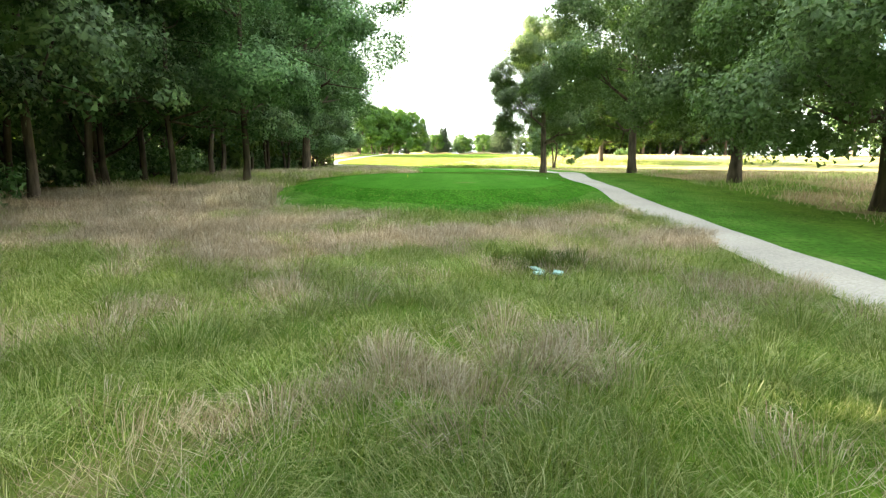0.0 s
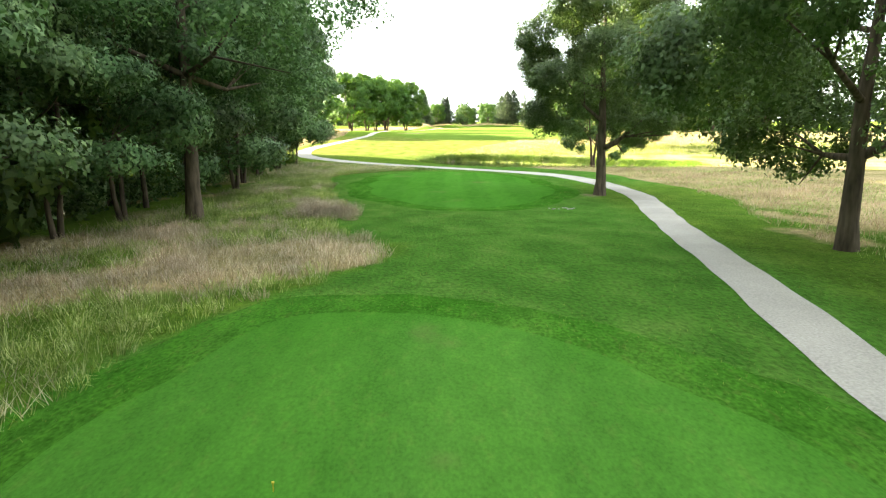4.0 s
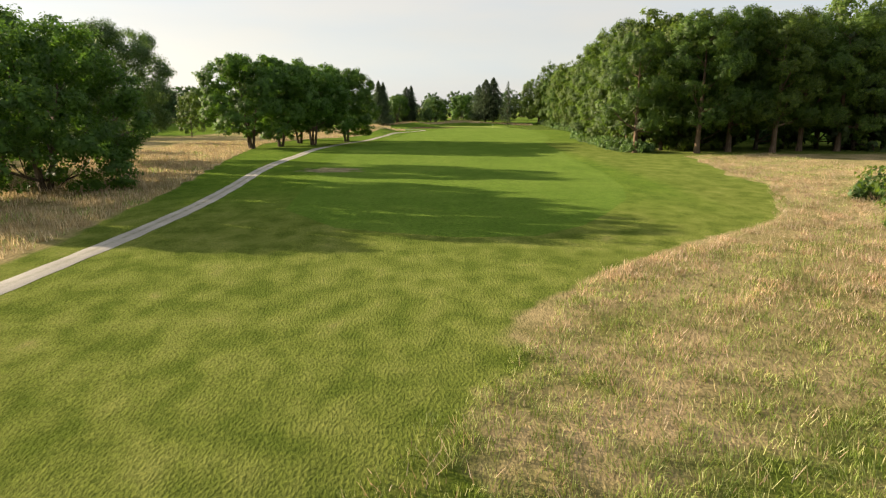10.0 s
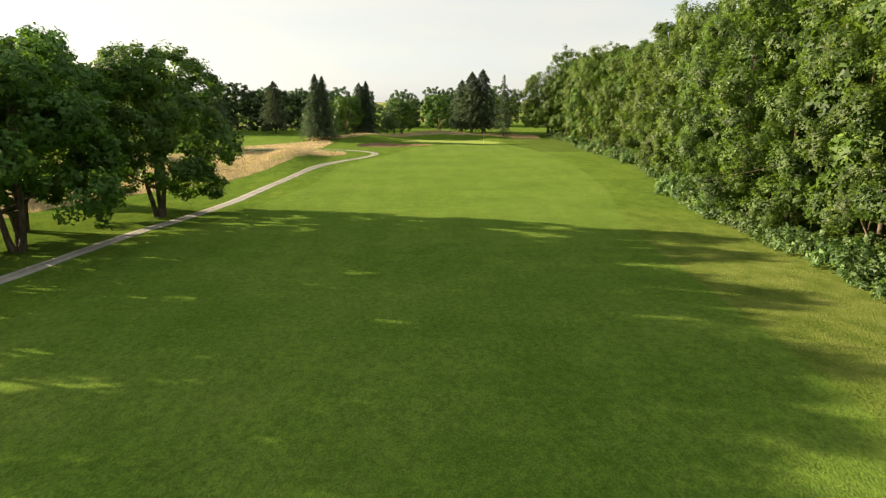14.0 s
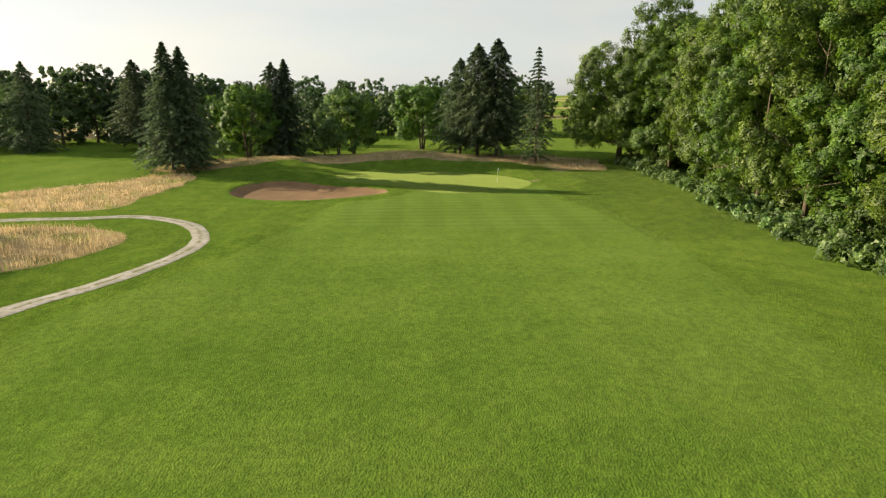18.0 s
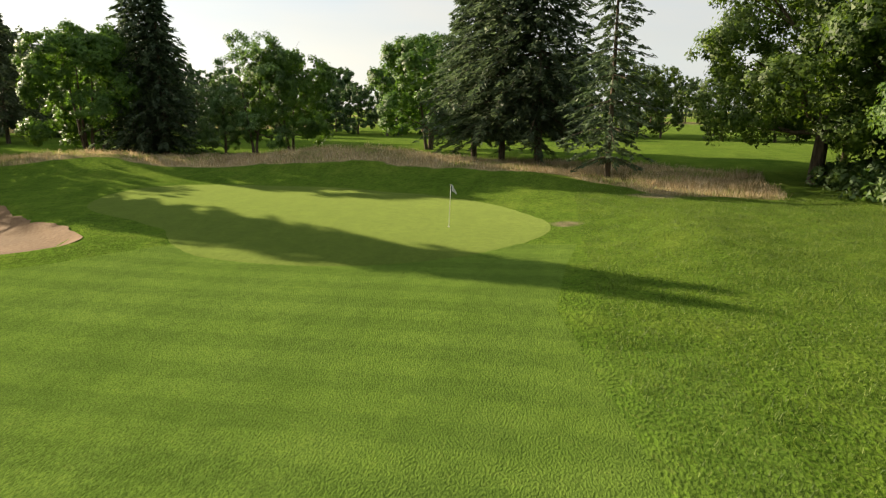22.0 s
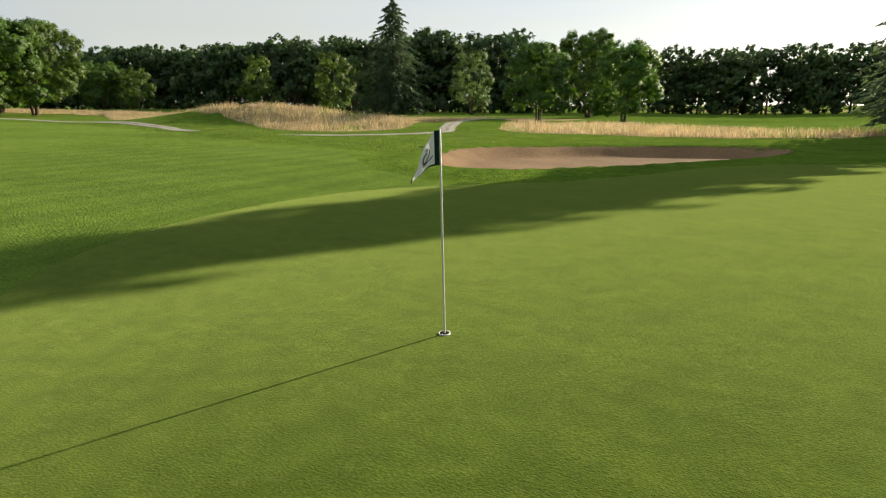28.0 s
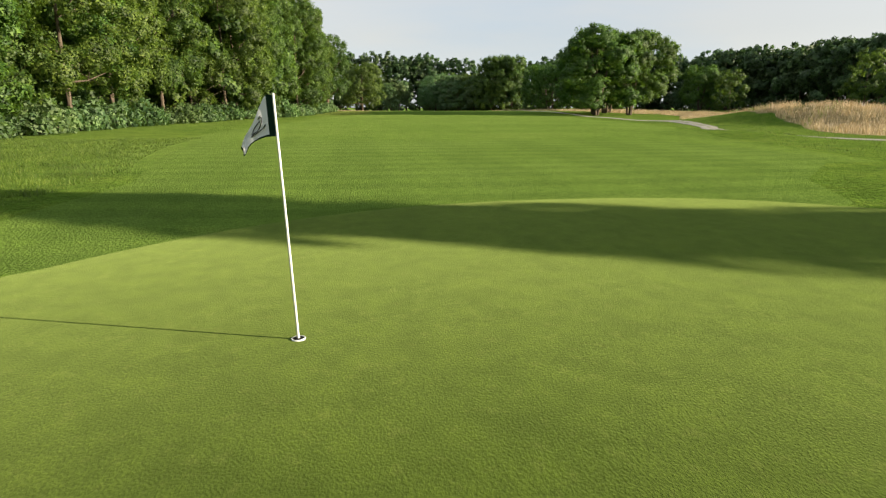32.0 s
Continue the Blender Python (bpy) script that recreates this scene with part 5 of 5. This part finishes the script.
def box_mesh(name, size, material, bevel=0.01, at=(0, 0, 0), turn=None):
    bm = bmesh.new()
    bmesh.ops.create_cube(bm, size=1)
    bmesh.ops.scale(bm, vec=size, verts=bm.verts)
    if bevel:
        bmesh.ops.bevel(bm, geom=bm.edges[:], offset=bevel, segments=2, affect='EDGES')
    if turn:
        bmesh.ops.rotate(bm, matrix=Euler(turn).to_matrix(), verts=bm.verts)
    bmesh.ops.translate(bm, vec=at, verts=bm.verts)
    return bm_mesh(name, bm, material)


HOLE = (36.772, 332.604)
hz = gz1(*HOLE) + 0.017
flagstick = new("flagstick")
flagstick.matrix_basis = pose(HOLE[0], HOLE[1], hz, 0, 2.6, 0)
v, f = lathe([(0.012, -0.03), (0.012, 0.6), (0.011, 1.4), (0.010, 2.13), (0.0, 2.135)], 10)
part("pole", mesh("pole", v, f, M_white, True), flagstick, "slim white pole")
v, f = lathe([(0.054, -0.02), (0.054, 0.006), (0.062, 0.006), (0.062, -0.02)], 24)
part("cup_rim", mesh("cup_rim", v, f, M_white, True), flagstick)
# No depth here: the cup's inner shade is the disc's near-black colour
v, f = lathe([(0.0, 0.005), (0.053, 0.005)], 24)
part("hole", mesh("hole", v, f, M_hole), flagstick, "flat disc round the pole, coloured dark as the hole's shade")
# The cloth hangs in folds from its sleeve
NU, NV = 28, 18
cloth = []
for j in range(NV + 1):
    for i in range(NU + 1):
        u, w = i / NU, j / NV
        out = max(0.0, (u - 0.18) / 0.82)
        r = 0.012 + 0.335 * u
        fold = (0.03 * math.sin(u * 9.0 + w * 2.2) + 0.05 * (w - 0.5) * math.sin(w * 3.0)) * out
        top = 2.12 - 0.43 * out ** 1.1
        low = 2.12 - 0.335 - 0.015 * u - 0.15 * out ** 2.2
        cloth.append((r * 0.92 + fold * 0.39, -r * 0.39 + fold * 0.92, top + (low - top) * w))
sleeve, field, hem = [], [], []
for j in range(NV):
    for i in range(NU):
        q = (j * (NU + 1) + i, j * (NU + 1) + i + 1, (j + 1) * (NU + 1) + i + 1, (j + 1) * (NU + 1) + i)
        (sleeve if i < 5 else hem if j >= NV - 1 or i >= NU - 1 else field).append(q)
flag = part("flag", mesh("flag", cloth, field, M_cloth, True), flagstick, "white cloth hanging in folds")
part("sleeve", mesh("sleeve", cloth, sleeve, M_sleeve, True), flag, "dark green sleeve round the pole")
part("hem", mesh("hem", cloth, hem, M_sleeve, True), flag, "dark green hem")
# A small dark drawing in the middle of the cloth, as plain strokes
def cloth_at(u, w, off):
    i, j = u * NU, w * NV
    p = Vector(cloth[int(round(j)) * (NU + 1) + int(round(i))])
    return p + Vector((0.39, 0.92, 0)) * off


for off in (0.006, -0.006):
    strokes = []
    for a0, a1, ru, rw, cu, cw in ((0.3, 4.6, 0.16, 0.2, 0.5, 0.45), (3.4, 6.6, 0.1, 0.13, 0.52, 0.5), (0.0, 2.4, 0.22, 0.1, 0.42, 0.62)):
        strokes.append([(cloth_at(cu + ru * math.cos(a0 + (a1 - a0) * k / 7), cw + rw * math.sin(a0 + (a1 - a0) * k / 7), off), 0.004) for k in range(8)])
    v, f = tubes(strokes, 4)
    part("emblem", mesh("emblem", v, f, M_black), flag, "small dark line drawing")
tagged(flagstick, "white golf flagstick with a drooping white flag edged in dark green", "flagstick")


def ball(x, y, lift=0.03):
    bm = bmesh.new()
    bmesh.ops.create_icosphere(bm, subdivisions=2, radius=0.0215)
    ob = new("golf_ball", bm_mesh("golf_ball", bm, M_white, True))
    ob.location = (x, y, gz1(x, y) + lift + 0.02)
    return tagged(ob, "small white golf ball lying on short turf", "golf ball")


for bx, by in ((11.98, 164.75), (8.1, 179.3), (4.8, -7.6)):
    ball(bx, by, 0.045)


peg = new("tee_peg")
v, f = lathe([(0.0, -0.03), (0.006, 0.0), (0.007, 0.1), (0.016, 0.125), (0.016, 0.13), (0.0, 0.124)], 10)
part("peg_body", mesh("peg_body", v, f, M_yellow, True), peg)
peg.location = (-1.1, -6.0, gz1(-1.1, -6.0))
tagged(peg, "pale yellow tee peg standing in the turf", "tee peg")
# Pale stones lying in the thin grass beside the forward tee
rng = np.random.default_rng(40)
for k in range(14):
    bm = bmesh.new()
    bmesh.ops.create_icosphere(bm, subdivisions=1, radius=0.05)
    for q in bm.verts:
        q.co = Vector((q.co.x * rng.uniform(0.7, 1.6), q.co.y * rng.uniform(0.7, 1.3), q.co.z * rng.uniform(0.3, 0.7)))
    stone = new("stone", bm_mesh("stone", bm, M_path))
    sx, sy = 6.5 + rng.normal() * 0.35, 18.9 + rng.normal() * 0.35
    stone.matrix_basis = Matrix.LocRotScale((sx, sy, gz1(sx, sy) + 0.025), Euler((0, 0, rng.uniform(0, 6))), (1, 1, 1))
    tagged(stone, "small pale stone lying in thin grass", "stone", "stones beside the tee")


M_slab = plain_mat("pale_turquoise_concrete", (0.2, 0.36, 0.32), (0.34, 0.5, 0.45), 12, 0.8, 0.2, 0.003)
slabs = new("cover_slabs")
for sx, sy, sw, sd, sr in ((0, 0, 0.13, 0.24, 0.5), (0.27, -0.25, 0.15, 0.14, -0.3), (-0.03, -0.3, 0.15, 0.1, 0.2)):
    part("slab", box_mesh("slab", (sw, sd, 0.03), M_slab, 0.008, (sx, sy, 0.09), (0.15, 0.1, sr)), slabs)
part("pit_frame", box_mesh("pit_frame", (0.42, 0.4, 0.05), M_hole, 0.02, (0.1, -0.14, 0.0)), slabs, "dark earth-filled pit edge")
slabs.matrix_basis = pose(1.9, -24.3, gz1(1.9, -24.3), 0, 0, 0)
tagged(slabs, "pale turquoise concrete slabs over a pit in the meadow", "cover slabs")


stake = new("stake")
part("post", box_mesh("post", (0.06, 0.06, 0.75), M_red, 0.012, (0, 0, 0.34)), stake)
part("cap", box_mesh("cap", (0.066, 0.066, 0.06), M_white, 0.012, (0, 0, 0.745)), stake)
stake.location = (59.0, 306.0, gz1(59.0, 306.0))
tagged(stake, "red wooden boundary stake at the wood's edge", "stake")


def rake(x, y, turn):
    root = new("bunker_rake")
    v, f = tubes([[((0, 0, 0.05), 0.014), ((0.8, 0, 0.20), 0.014), ((1.7, 0, 0.10), 0.014)]], 8)
    part("handle", mesh("handle", v, f, M_wood, True), root)
    part("head", box_mesh("head", (0.05, 0.6, 0.04), M_darkgreen, 0.008, (0, 0, 0.06)), root)
    for i in range(9):
        part("tine", box_mesh("tine", (0.012, 0.012, 0.08), M_darkgreen, 0.0, (0, -0.27 + i * 0.0675, 0.02)), root)
    root.matrix_basis = pose(x, y, gz1(x, y) + 0.03, 0, 0, turn)
    return tagged(root, "bunker rake lying on the grass beside the sand", "rake")


rake(12.4, 317.4, 75)

bench = new("bench")
for i in range(3):
    part("seat_slat", box_mesh("seat_slat", (1.5, 0.11, 0.035), M_wood, 0.006, (0, -0.13 + i * 0.13, 0.45)), bench)
for i in range(2):
    part("back_slat", box_mesh("back_slat", (1.5, 0.03, 0.11), M_wood, 0.006, (0, 0.24, 0.62 + i * 0.15)), bench)
for sx in (-0.6, 0.6):
    part("leg", box_mesh("leg", (0.06, 0.4, 0.44), M_darkgreen, 0.01, (sx, 0, 0.21)), bench)
    part("back_post", box_mesh("back_post", (0.05, 0.05, 0.6), M_darkgreen, 0.01, (sx, 0.21, 0.55)), bench)
bench.matrix_basis = pose(-23.4, 286.0, gz1(-23.4, 286.0), 0, 0, 20)
tagged(bench, "dark wooden bench beside the neighbouring path", "bench")
bin_ob = new("litter_bin")
v, f = lathe([(0.0, 0.02), (0.2, 0.02), (0.23, 0.7), (0.21, 0.72), (0.2, 0.66)], 18)
part("body", mesh("body", v, f, M_darkgreen, True), bin_ob)
part("post", box_mesh("post", (0.08, 0.08, 1.25), M_darkgreen, 0.01, (-0.3, 0, 0.6)), bin_ob)
part("sign_panel", box_mesh("sign_panel", (0.34, 0.04, 0.3), M_darkgreen, 0.01, (-0.3, 0, 1.15)), bin_ob)
bin_ob.matrix_basis = pose(-25.2, 285.0, gz1(-25.2, 285.0), 0, 0, 10)
tagged(bin_ob, "dark litter bin with a post at the tee", "litter bin")
